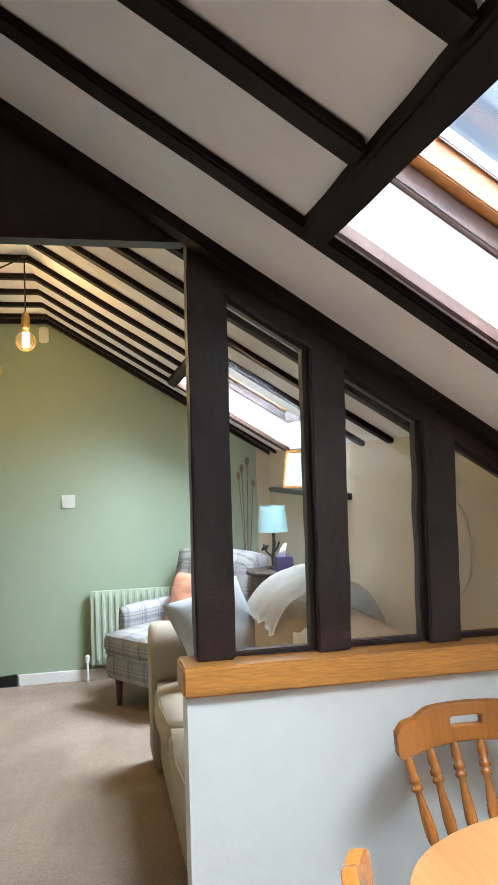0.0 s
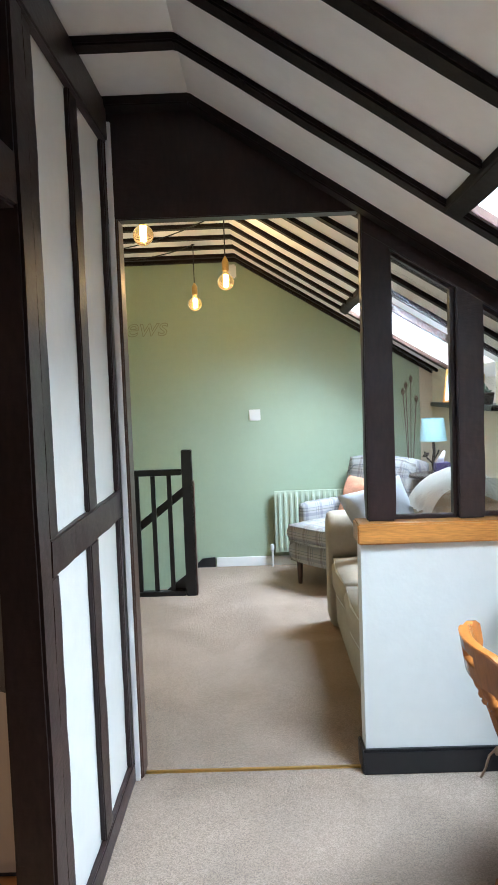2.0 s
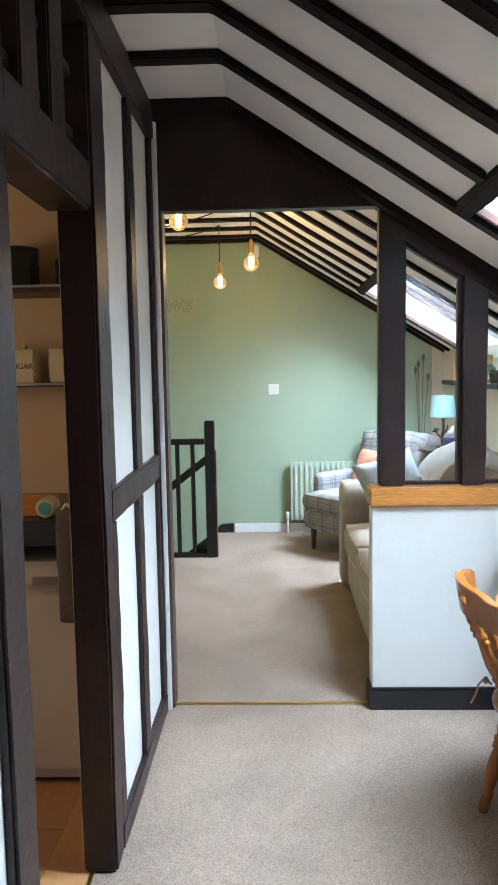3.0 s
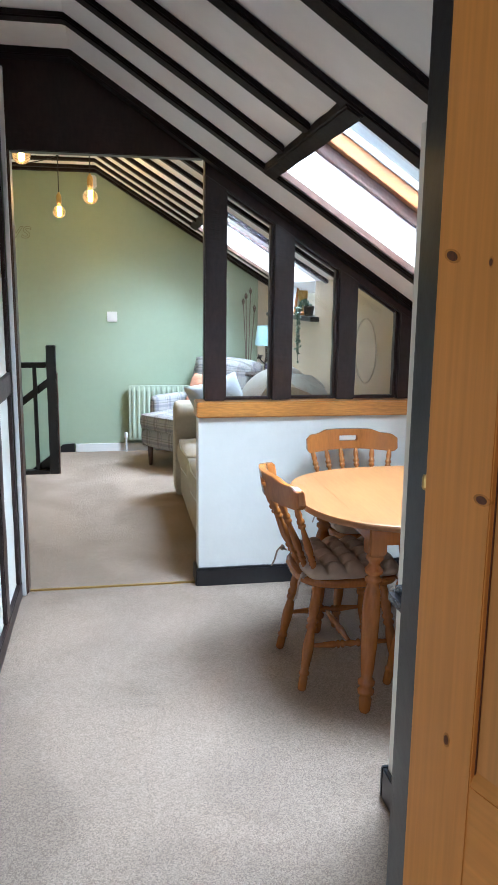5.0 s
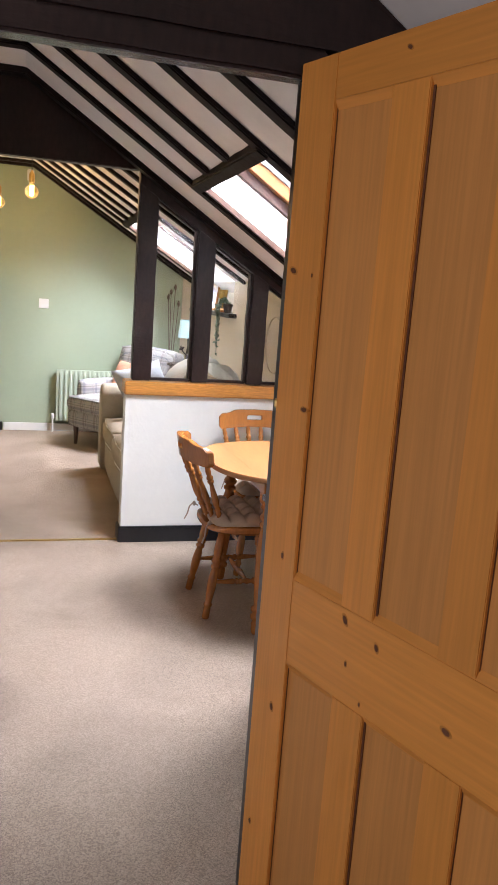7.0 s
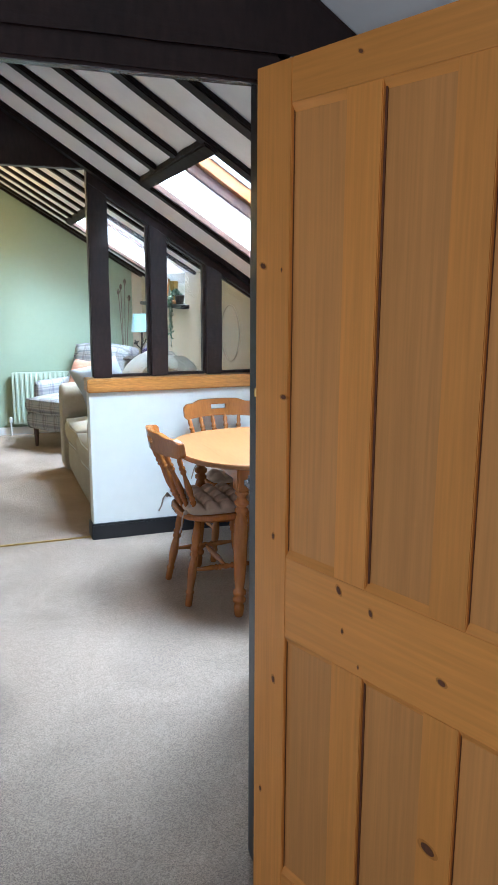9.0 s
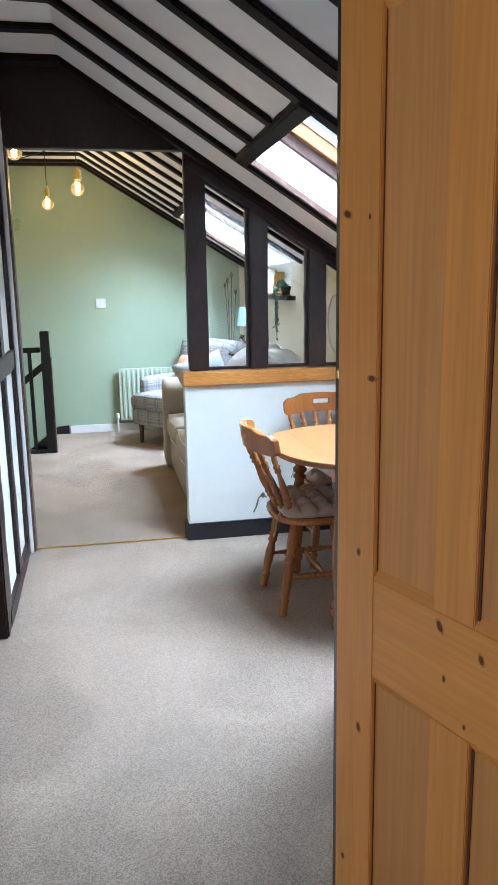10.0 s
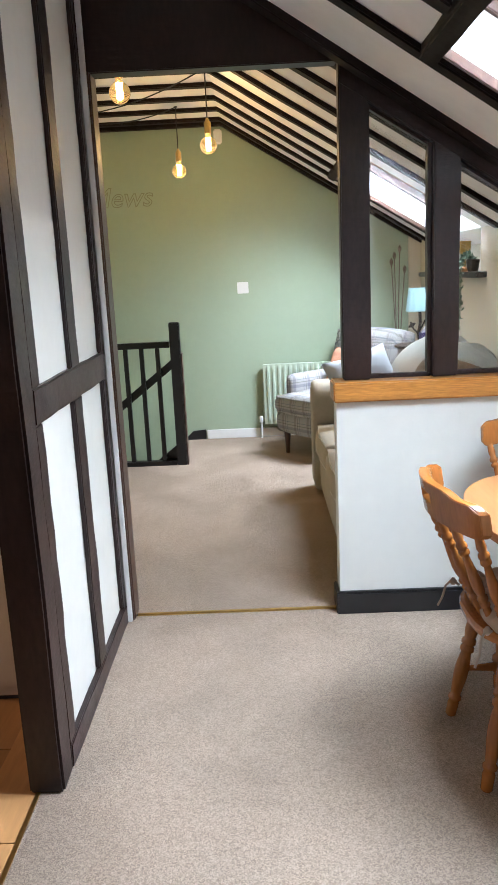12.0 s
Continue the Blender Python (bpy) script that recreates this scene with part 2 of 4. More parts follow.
# ---- mesh helpers
def part(name, bm, material, parent=None, label="", smooth=False, bevel=0.0):
    me = bpy.data.meshes.new(name)
    if bevel:
        bmesh.ops.bevel(bm, geom=[e for e in bm.edges if e.calc_length() > bevel * 2.2], offset=bevel, segments=2, affect="EDGES", clamp_overlap=True)
    if material in (TIMBER, BEAM) and len(bm.faces) < 60:
        # hand-worked timber: edges that wander a little
        long_edges = [e for e in bm.edges if e.calc_length() > 0.35]
        if long_edges:
            bmesh.ops.subdivide_edges(bm, edges=long_edges, cuts=11, use_grid_fill=True)
        for v in bm.verts:
            v.co += 0.0032 * Vector(noise.noise_vector(v.co * 8.0)) + 0.0014 * Vector(noise.noise_vector(v.co * 27.0))
    bmesh.ops.recalc_face_normals(bm, faces=bm.faces)
    bm.to_mesh(me)
    bm.free()
    me.materials.append(material)
    if smooth:
        me.polygons.foreach_set("use_smooth", [True] * len(me.polygons))
    ob = new(name, me)
    if parent is not None:
        ob.parent = parent
    if label:
        ob["label"] = label
    return ob


def box(x0, x1, y0, y1, z0, z1, bm=None):
    bm = bm or bmesh.new()
    bmesh.ops.create_cube(bm, size=1, matrix=Matrix.Translation(((x0 + x1) / 2, (y0 + y1) / 2, (z0 + z1) / 2)) @ Matrix.Diagonal((x1 - x0, y1 - y0, z1 - z0, 1)))
    return bm


def prism(pts, y0, y1, bm=None):
    """A polygon in x, z pushed along y."""
    bm = bm or bmesh.new()
    a = [bm.verts.new((x, y0, z)) for x, z in pts]
    b = [bm.verts.new((x, y1, z)) for x, z in pts]
    bm.faces.new(a)
    bm.faces.new(b[::-1])
    for i in range(len(pts)):
        j = (i + 1) % len(pts)
        bm.faces.new((a[j], a[i], b[i], b[j]))
    return bm


def lathe(profile, seg=16, m=None, bm=None):
    """Profile of (radius, height) turned about z, then moved by m."""
    bm = bm or bmesh.new()
    m = m or Matrix()
    rings = []
    for r, z in profile:
        rings.append([bm.verts.new(m @ Vector((max(r, 0.0004) * math.cos(2 * math.pi * k / seg), max(r, 0.0004) * math.sin(2 * math.pi * k / seg), z))) for k in range(seg)])
    for a, b in zip(rings, rings[1:]):
        for k in range(seg):
            bm.faces.new((a[k], a[(k + 1) % seg], b[(k + 1) % seg], b[k]))
    bm.faces.new(rings[0][::-1])
    bm.faces.new(rings[-1])
    return bm


def along(a, b):
    """Pose whose z runs from a towards b."""
    a, b = Vector(a), Vector(b)
    return Matrix.Translation(a) @ (b - a).to_track_quat("Z", "Y").to_matrix().to_4x4()


def rod(a, b, r, seg=10, bm=None):
    return lathe([(r, 0), (r, (Vector(b) - Vector(a)).length)], seg, along(a, b), bm)


def tube(points, r, seg=8, bm=None):
    bm = bm or bmesh.new()
    for a, b in zip(points, points[1:]):
        rod(a, b, r, seg, bm)
    return bm


def soft(x0, x1, y0, y1, z0, z1, r=0.06, puff=0.0, cuts=7, bm=None, wob=0.0, seed=0):
    """A padded block: rounded edges and bulging faces."""
    bm = bm or bmesh.new()
    t = bmesh.new()
    bmesh.ops.create_cube(t, size=2)
    bmesh.ops.subdivide_edges(t, edges=t.edges[:], cuts=cuts, use_grid_fill=True)
    hx, hy, hz = (x1 - x0) / 2, (y1 - y0) / 2, (z1 - z0) / 2
    c = Vector(((x0 + x1) / 2, (y0 + y1) / 2, (z0 + z1) / 2))
    for v in t.verts:
        p = Vector((v.co.x * hx, v.co.y * hy, v.co.z * hz))
        core = Vector((max(-hx + r, min(hx - r, p.x)), max(-hy + r, min(hy - r, p.y)), max(-hz + r, min(hz - r, p.z))))
        d = p - core
        if d.length > 1e-6:
            p = core + d.normalized() * min(r, d.length)
        u, w, s = v.co.x, v.co.y, v.co.z
        f = puff * (1 - u * u if abs(u) < 0.999 else 1) * (1 - w * w if abs(w) < 0.999 else 1) * (1 - s * s if abs(s) < 0.999 else 1)
        n3 = Vector((u if abs(u) > 0.999 else 0, w if abs(w) > 0.999 else 0, s if abs(s) > 0.999 else 0))
        if n3.length:
            p += n3.normalized() * f
        if wob:
            p += Vector(noise.noise_vector(p * 6 + Vector((seed, seed * 2, 0)))) * wob
        v.co = p + c
    me = bpy.data.meshes.new("tmp")
    t.to_mesh(me)
    t.free()
    bm.from_mesh(me)
    bpy.data.meshes.remove(me)
    return bm


def thing(name, label, category, m=None, group=""):
    ob = new(name)
    ob.empty_display_size = 0.1
    if m is not None:
        ob.matrix_world = m
    return tagged(ob, label, category, group)


def setting(name, bm, material, label, category="wall", bevel=0.0):
    return tagged(part(name, bm, material, None, label, bevel=bevel), "", category, "", "structure")


# ---- the plan, in metres
ROOF_D = lambda x: 2.534 - 0.650 * (max(x, -0.562) + 0.562)   # dining ceiling
ROOF_L = lambda x: 2.572 - 0.612 * (max(x, -0.510) + 0.510)  # lounge ceiling
ROOF_B = lambda x: ROOF_D(x) - 0.070                       # bedroom ceiling
WALL_X = -0.893
KNEE_D, KNEE_L = 1.165, 1.085
FAR = 3.56
DOOR_Y = -2.725
RAFTERS_D = [-0.465, -0.845, -1.215, -1.60, -1.955, -2.31, -2.64]
RAFTERS_L = [0.43 + 0.3635 * k for k in range(9)]
SKY_D = (0.275, 1.10, -1.56, -0.545)     # x0, x1, y0, y1 of the roof opening
SKY_L = (0.33, 1.085, 1.83, 2.95)


# ---- floors
setting("floor_dining", box(-0.947, 1.3, -2.80, 0.052, -0.05, 0.0), CARPET, "beige twist pile carpet in dining area", "carpet")
bm = box(-0.93, 1.2, 0.072, FAR, -0.05, 0.0)
box(-2.2, -0.93, 0.072, 2.70, -0.05, 0.0, bm)
setting("floor_lounge", bm, CARPET, "beige twist pile carpet in lounge", "carpet")
setting("floor_bedroom", box(-2.2, 1.3, -6.2, -2.80, -0.05, 0.0), CARPET, "beige twist pile carpet beyond the door", "carpet")
setting("floor_kitchen_base", box(-2.7, -0.947, -2.6, 0.0, -0.06, -0.012), BROWN, "dark underlay below kitchen planks", "floor")
setting("trim_threshold", box(-0.84, 0.01, 0.052, 0.072, -0.05, 0.006), BRASS, "thin brass carpet threshold strip", "threshold", 0.002)
setting("trim_kitchen_threshold", box(-0.954, -0.942, -1.74, -1.06, -0.05, 0.004), BRASS, "thin brass strip beside kitchen floor", "threshold")
setting("floor_stairwell", box(-2.2, -0.93, 2.70, FAR, -2.4, -2.3), CARPET, "carpeted floor deep in stairwell", "floor")
for k in range(7):
    setting("stair_step", box(-1.10 - 0.16 * (k + 1), -1.10 - 0.16 * k, 2.74, FAR, -2.3, -0.18 * (k + 1)), CARPET, "carpeted stair tread going down", "stair")
setting("stairwell_side", box(-2.2, -0.945, 2.66, 2.70, -2.3, -0.05), PLASTER, "white plaster stairwell side", "wall")
setting("stairwell_end", box(-0.945, -0.93, 2.70, FAR, -2.3, -0.05), PLASTER, "white plaster stairwell end", "wall")


# ---- ceilings with the roof openings
def ceiling(name, roof, x_left, x_right, y0, y1, sky, label):
    bm = bmesh.new()
    brk = -0.510 if roof is ROOF_L else -0.562

    def slab(xa, xb, ya, yb):
        prism([(xa, roof(xa)), (xb, roof(xb)), (xb, roof(xb) + 0.175), (xa, roof(xa) + 0.175)], ya, yb, bm)
    slab(x_left, brk, y0, y1)
    if sky:
        sx0, sx1, sy0, sy1 = sky
        slab(brk, sx0, y0, y1)
        slab(sx0, x_right, y0, sy0)
        slab(sx0, x_right, sy1, y1)
        if sx1 < x_right:
            slab(sx1, x_right, sy0, sy1)
    else:
        slab(brk, x_right, y0, y1)
    return setting(name, bm, CEIL, label, "ceiling")


ceiling("ceiling_dining", ROOF_D, -0.93, 1.35, DOOR_Y, 0.12, SKY_D, "white plaster ceiling sloping between black rafters")
ceiling("ceiling_lounge", ROOF_L, -2.2, 1.25, 0.12, FAR + 0.05, SKY_L, "white plaster sloping lounge ceiling")
ceiling("ceiling_bedroom", ROOF_B, -2.2, 1.35, -6.2, DOOR_Y - 0.15, None, "white plaster bedroom ceiling")
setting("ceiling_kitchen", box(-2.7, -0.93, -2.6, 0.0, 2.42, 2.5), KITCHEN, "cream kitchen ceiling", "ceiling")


def rafter(y, roof, x_left, x_right, w, d, name):
    """A flat collar and a sloping rafter as one cranked black timber, slightly wavy."""
    brk = -0.510 if roof is ROOF_L else -0.562
    bm = bmesh.new()
    xs = [x_left, (x_left + brk) / 2, brk] + [brk + (x_right - brk) * k / 9 for k in range(1, 10)]
    rows = []
    for x in xs:
        j = 0.007 * noise.noise(Vector((x * 3, y * 7, 1))), 0.007 * noise.noise(Vector((x * 3, y * 7, 5))), 0.006 * noise.noise(Vector((x * 3, y * 7, 9)))
        z = roof(x)
        rows.append([bm.verts.new(p) for p in ((x, y - w / 2 + j[0], z + 0.004), (x, y - w / 2 + j[0], z - d + j[2]), (x, y + w / 2 + j[1], z - d + j[2]), (x, y + w / 2 + j[1], z + 0.004))])
    for a, b in zip(rows, rows[1:]):
        for k in range(4):
            bm.faces.new((a[k], a[(k + 1) % 4], b[(k + 1) % 4], b[k]))
    bm.faces.new(rows[0])
    bm.faces.new(rows[-1][::-1])
    bmesh.ops.recalc_face_normals(bm, faces=bm.faces)
    return setting(name, bm, BEAM, "black stained roof rafter against white plaster", "rafter", 0.006)


for y in RAFTERS_D:
    cut = SKY_D[2] + 0.06 < y < SKY_D[3] - 0.06
    rafter(y, ROOF_D, -0.92, 0.225 if cut else KNEE_D, 0.072, 0.026, "rafter_dining")
for y in RAFTERS_L:
    cut = SKY_L[2] < y < SKY_L[3]
    rafter(y, ROOF_L, -2.1, 0.29 if cut else KNEE_L, 0.068, 0.026, "rafter_lounge")
rafter(FAR - 0.03, ROOF_L, -2.1, KNEE_L, 0.06, 0.03, "rafter_lounge")


def trimmer(x, roof, y0, y1, name):
    bm = prism([(x - 0.016, roof(x - 0.016) + 0.004), (x + 0.034, roof(x + 0.034) + 0.004), (x + 0.032, roof(x + 0.034) - 0.032), (x - 0.018, roof(x - 0.016) - 0.032)], y0, y1)
    return setting(name, bm, BEAM, "black stained trimmer across rafters above skylight", "beam", 0.006)


trimmer(0.245, ROOF_D, -1.62, -0.45, "trimmer_dining")
trimmer(0.30, ROOF_L, 1.75, 3.03, "trimmer_lounge")


# ---- skylights
def skylight(name, roof, sky, label):
    x0, x1, y0, y1 = sky
    root = thing(name, label, "skylight")
    root["kind"] = "structure"
    dz = lambda x, h: roof(x) + h

    def bar(nm, xa, xb, ya, yb, h0, h1, material, lab=""):
        part(nm, prism([(xa, dz(xa, h0)), (xb, dz(xb, h0)), (xb, dz(xb, h1)), (xa, dz(xa, h1))], ya, yb), material, root, lab, bevel=0.003)
    # dark lining mouldings round the mouth of the reveal
    bar("lower_moulding", x0, x1, y1 - 0.018, y1 - 0.001, -0.022, 0.012, BROWN, "dark brown moulding along reveal")
    # fixed frame
    bar("frame_far", x0, x1 + 0.05, y1 - 0.020, y1 + 0.02, 0.178, 0.232, BROWN, "dark brown fixed frame")
    bar("frame_near", x0, x1 + 0.05, y0 - 0.02, y0 + 0.02, 0.178, 0.232, BROWN, "dark brown fixed frame")
    bar("frame_top", x0 - 0.03, x0 + 0.03, y0 + 0.02, y1 - 0.02, 0.178, 0.232, BROWN, "dark brown fixed frame")
    bar("frame_bottom", x1 - 0.03, x1 + 0.05, y0 + 0.02, y1 - 0.02, 0.178, 0.232, BROWN, "dark brown fixed frame")
    # varnished sash
    bar("sash_far", x0 + 0.02, x1 + 0.05, y1 - 0.060, y1 + 0.01, 0.235, 0.335, SASH, "varnished golden pine sash")
    bar("sash_near", x0 + 0.02, x1 + 0.05, y0 - 0.01, y0 + 0.06, 0.235, 0.335, SASH, "varnished golden pine sash")
    bar("sash_top", x0 + 0.02, x0 + 0.09, y0 + 0.06, y1 - 0.06, 0.235, 0.335, SASH, "varnished golden pine sash")
    bar("sash_bottom", x1 - 0.02, x1 + 0.05, y0 + 0.06, y1 - 0.06, 0.235, 0.335, SASH, "varnished golden pine sash")
    bar("gasket", x0 + 0.02, x1 + 0.05, y1 - 0.072, y1 - 0.061, 0.30, 0.335, STEEL, "grey glazing gasket")
    p = part("pane", prism([(x0 + 0.05, dz(x0 + 0.05, 0.337)), (x1 + 0.04, dz(x1 + 0.04, 0.337)), (x1 + 0.04, dz(x1 + 0.04, 0.343)), (x0 + 0.05, dz(x0 + 0.05, 0.343))], y0 + 0.06, y1 - 0.06), GLASS, root)
    p.visible_shadow = False
    # trickle vent along the top
    for k in range(8):
        bar("vent_slot", x0 + 0.012, x0 + 0.018, y1 - 0.16 - 0.022 * k, y1 - 0.148 - 0.022 * k, 0.19, 0.225, SLATE)
    return root


skylight("skylight_dining", ROOF_D, SKY_D, "roof window with varnished pine sash and white reveal")
skylight("skylight_lounge", ROOF_L, SKY_L, "roof window with varnished pine sash above ledge")


# ---- glazed partition between dining area and lounge
setting("wall_partition", box(0.012, KNEE_D + 0.1, 0.014, 0.12, 0, 0.884), PLASTER, "white painted half-height partition wall")
setting("baseboard_partition", box(0.0, KNEE_D, -0.006, 0.013, 0, 0.09), BLACK, "black gloss skirting board on half wall", "skirting", 0.004)
setting("baseboard_partition_cap", box(0.002, KNEE_D, -0.003, 0.0125, 0.0905, 0.097), BLACK, "black bead along the top of the skirting", "skirting", 0.002)
setting("baseboard_partition_end", box(-0.004, 0.011, -0.004, 0.13, 0, 0.092), BLACK, "black gloss skirting on wall end", "skirting", 0.004)
sill = part("window_sill_partition", box(0.0, KNEE_D, -0.012, 0.14, 0.884, 0.962), OAK, None, bevel=0.006)
tagged(sill, "thick varnished oak sill capping the half wall", "sill", "", "structure")
root = thing("partition_frame", "black stained timber screen with sloping head", "timber screen")
root["kind"] = "structure"
HEAD = lambda x: 1.972 - 0.626 * (x - 0.16)
POSTS = [(0.045, 0.152), (0.392, 0.492), (0.730, 0.829), (1.060, KNEE_D)]
PF, PB = 0.045, 0.115
for a, b in POSTS:
    part("post", prism([(a, 0.963), (b, 0.963), (b, HEAD(b) + 0.01), (a, HEAD(a) + 0.01)], PF, PB), TIMBER, root, bevel=0.005)
part("sloping_head", prism([(0.046, HEAD(0.046)), (KNEE_D, HEAD(KNEE_D)), (KNEE_D, ROOF_D(KNEE_D)), (0.046, ROOF_D(0.046))], PF - 0.003, PB - 0.002), TIMBER, root, bevel=0.004)
part("wall_rafter", prism([(-0.562, ROOF_D(-0.562) - 0.035), (KNEE_D, ROOF_D(KNEE_D) - 0.035), (KNEE_D, ROOF_D(KNEE_D) + 0.01), (-0.562, ROOF_D(-0.562) + 0.01)], -0.045, PF - 0.004), BEAM, root, bevel=0.005)
part("lintel_board", prism([(-0.92, 2.118), (0.044, 2.118), (0.044, ROOF_D(0.044) - 0.002), (-0.562, 2.532), (-0.92, 2.532)], PF - 0.001, 0.118), TIMBER, root, "wide black boarding over the opening", bevel=0.004)
part("lintel_collar", box(-0.892, -0.562, -0.045, PF - 0.003, 2.499, 2.535), BEAM, root, bevel=0.004)
part("gable_board", prism([(-2.15, 2.118), (-0.925, 2.118), (-0.925, 2.60), (-2.15, 2.60)], 0.119, 0.19), PLASTER, root, "white plaster gable over lounge side")
for (a, b), (c, d) in zip(POSTS, POSTS[1:]):
    zt = lambda x: HEAD(x) - 0.002
    part("bead_bottom", box(b, c, 0.078, 0.112, 0.963, 0.979), TIMBER, root, bevel=0.003)
    part("bead_right", prism([(c - 0.016, 0.979), (c, 0.979), (c, zt(c)), (c - 0.016, zt(c - 0.016))], 0.072, 0.110), TIMBER, root)
    part("bead_left", prism([(b, 0.979), (b + 0.008, 0.979), (b + 0.008, zt(b + 0.008)), (b, zt(b))], 0.078, 0.110), TIMBER, root)
    part("bead_top", prism([(b + 0.008, zt(b + 0.008) - 0.012), (c - 0.016, zt(c - 0.016) - 0.012), (c - 0.016, zt(c - 0.016)), (b + 0.008, zt(b + 0.008))], 0.078, 0.110), TIMBER, root)
    part("pane", prism([(b + 0.002, 0.968), (c - 0.002, 0.968), (c - 0.002, zt(c)), (b + 0.002, zt(b))], 0.094, 0.098), GLASS, root, "clear glass pane").visible_shadow = False
# the sides of the opening
setting("trim_jamb_timber", box(-0.872, -0.842, 0.016, 0.118, 0, 2.118), BROWN, "dark brown timber door jamb", "jamb", 0.005)
setting("trim_jamb_edge", box(-0.873, -0.853, -0.0025, 0.0155, 0, 2.46), WHITE, "white painted strip beside jamb", "jamb", 0.003)
setting("wall_lounge_near", box(-2.2, -0.873, 0.121, 0.18, 0, 2.118), GREEN, "green painted wall behind opening")

# ---- kitchen side wall of dining area: black studwork with white panels
setting("wall_kitchen", box(-1.0, WALL_X, -0.965, 0.12, 0, 2.58), PLASTER, "white plaster panels between black timbers")
root = thing("timber_studwork", "black stained timber framing over white plaster", "timber frame")
root["kind"] = "structure"


def stud(nm, y0, y1, z0, z1, proud=0.018):
    part(nm, box(WALL_X, WALL_X + proud, y0, y1, z0, z1), TIMBER, root, bevel=0.004)


stud("base_rail", -0.955, -0.003, 0, 0.078, 0.022)
stud("mid_rail", -0.955, -0.003, 1.02, 1.12, 0.02)
stud("stud", -0.520, -0.415, 0.078, 1.02)
stud("stud", -0.512, -0.410, 1.12, 2.385)
stud("stud", -0.050, -0.004, 0.078, 1.02)
stud("stud", -0.045, -0.004, 1.12, 2.385)
stud("stud", -0.96, -0.890, 0.078, 1.02)
stud("stud", -0.96, -0.885, 1.12, 2.385)
part("wall_plate", box(WALL_X, WALL_X + 0.03, -2.68, -0.003, 2.385, 2.525), TIMBER, root, "black wall plate under ceiling", bevel=0.006)
part("corner_post", box(-0.972, -0.872, -1.065, -0.96, 0, 2.42), TIMBER, root, "thick black corner post", bevel=0.008)
part("kitchen_lintel", box(-1.0, -0.876, -1.74, -1.065, 1.90, 2.03), TIMBER, root, "black lintel over kitchen doorway", bevel=0.008)
part("far_post", box(-0.955, -0.872, -1.865, -1.74, 0, 2.42), TIMBER, root, "thick black post", bevel=0.008)
for y in (-1.29, -1.50):
    part("short_post", box(-0.99, -0.895, y - 0.06, y + 0.06, 2.03, 2.385), TIMBER, root, bevel=0.005)
for z in (2.10, 2.26):
    part("short_rail", box(-0.96, -0.92, -1.69, -1.065, z - 0.015, z + 0.015), TIMBER, root, bevel=0.003)
part("infill", box(-0.975, -0.965, -1.69, -1.065, 2.03, 2.385), PLASTER, root, "cream plaster infill over lintel")
part("plate_over_doorway", box(-1.0, WALL_X, -2.68, -0.965, 2.385, 2.525), TIMBER, root, bevel=0.005)
setting("wall_kitchen_near", box(-1.0, WALL_X, -2.725, -1.865, 0, 2.58), PLASTER, "white plaster wall beside kitchen doorway")

# ---- eaves walls
setting("wall_eaves_dining", box(KNEE_D, KNEE_D + 0.12, DOOR_Y, 0.12, 0, 1.56), PLASTER, "low white eaves wall in dining area")
bm = box(KNEE_L, KNEE_L + 0.14, 0.121, SKY_L[2], 0, 1.70)
box(KNEE_L, KNEE_L + 0.14, SKY_L[3], FAR, 0, 1.70, bm)
box(KNEE_L, KNEE_L + 0.14, SKY_L[2], SKY_L[3], 0, 1.30, bm)
setting("wall_eaves_lounge", bm, BEIGE, "low beige eaves wall behind sofa")
setting("wall_eaves_outer", box(KNEE_L + 0.14, KNEE_L + 0.2, SKY_L[2], SKY_L[3], 1.2, 1.95), PLASTER, "white back of the window ledge recess")
setting("window_ledge_lounge", box(KNEE_L - 0.07, KNEE_L + 0.14, 1.70, 3.30, 1.302, 1.336), BLACK, "black painted window ledge below skylight", "ledge", 0.005)
# thin beige strip over the right end of the far wall
setting("wall_beige_strip", box(0.985, KNEE_L, FAR - 0.025, FAR, 0, 1.66), BEIGE, "beige strip beside green wall")
# ---- far wall of lounge
bm = prism([(-2.2, -2.3), (1.25, -2.3), (1.25, ROOF_L(1.25) + 0.1), (-0.515, 2.71), (-2.2, 2.71)], FAR, FAR + 0.12)
setting("wall_far", bm, GREEN, "sage green painted gable end wall")
setting("baseboard_far", box(-0.76, 1.0, FAR - 0.016, FAR, 0, 0.078), WHITE, "white skirting board on green wall", "skirting", 0.003)
bm = prism([(-0.77, 0.085), (-0.77, 0.0), (-0.88, -0.02), (-1.02, -0.16), (-2.1, -1.4), (-2.1, -1.28), (-1.02, -0.05), (-0.88, 0.075)], FAR - 0.02, FAR)
setting("baseboard_stair_string", bm, BLACK, "black stair string running down the wall", "skirting")
setting("wall_lounge_left", box(-2.25, -2.2, 0.1, FAR, -2.3, 2.75), GREEN, "green side wall of lounge")
# ---- wall with the pine door
bm = prism([(0.03, 0), (1.3, 0), (1.3, ROOF_B(1.3)), (0.03, ROOF_B(0.03))], DOOR_Y - 0.15, DOOR_Y)
prism([(-2.2, 0), (-0.93, 0), (-0.93, 2.49), (-2.2, 2.49)], DOOR_Y - 0.15, DOOR_Y, bm)
setting("wall_bedroom", bm, PLASTER, "white wall around the pine door")
root = thing("door_frame", "black painted timber door frame and beam", "door frame")
root["kind"] = "structure"
part("jamb", box(0.004, 0.03, DOOR_Y - 0.145, DOOR_Y + 0.004, 0, 1.935), BLACK, root, bevel=0.003)
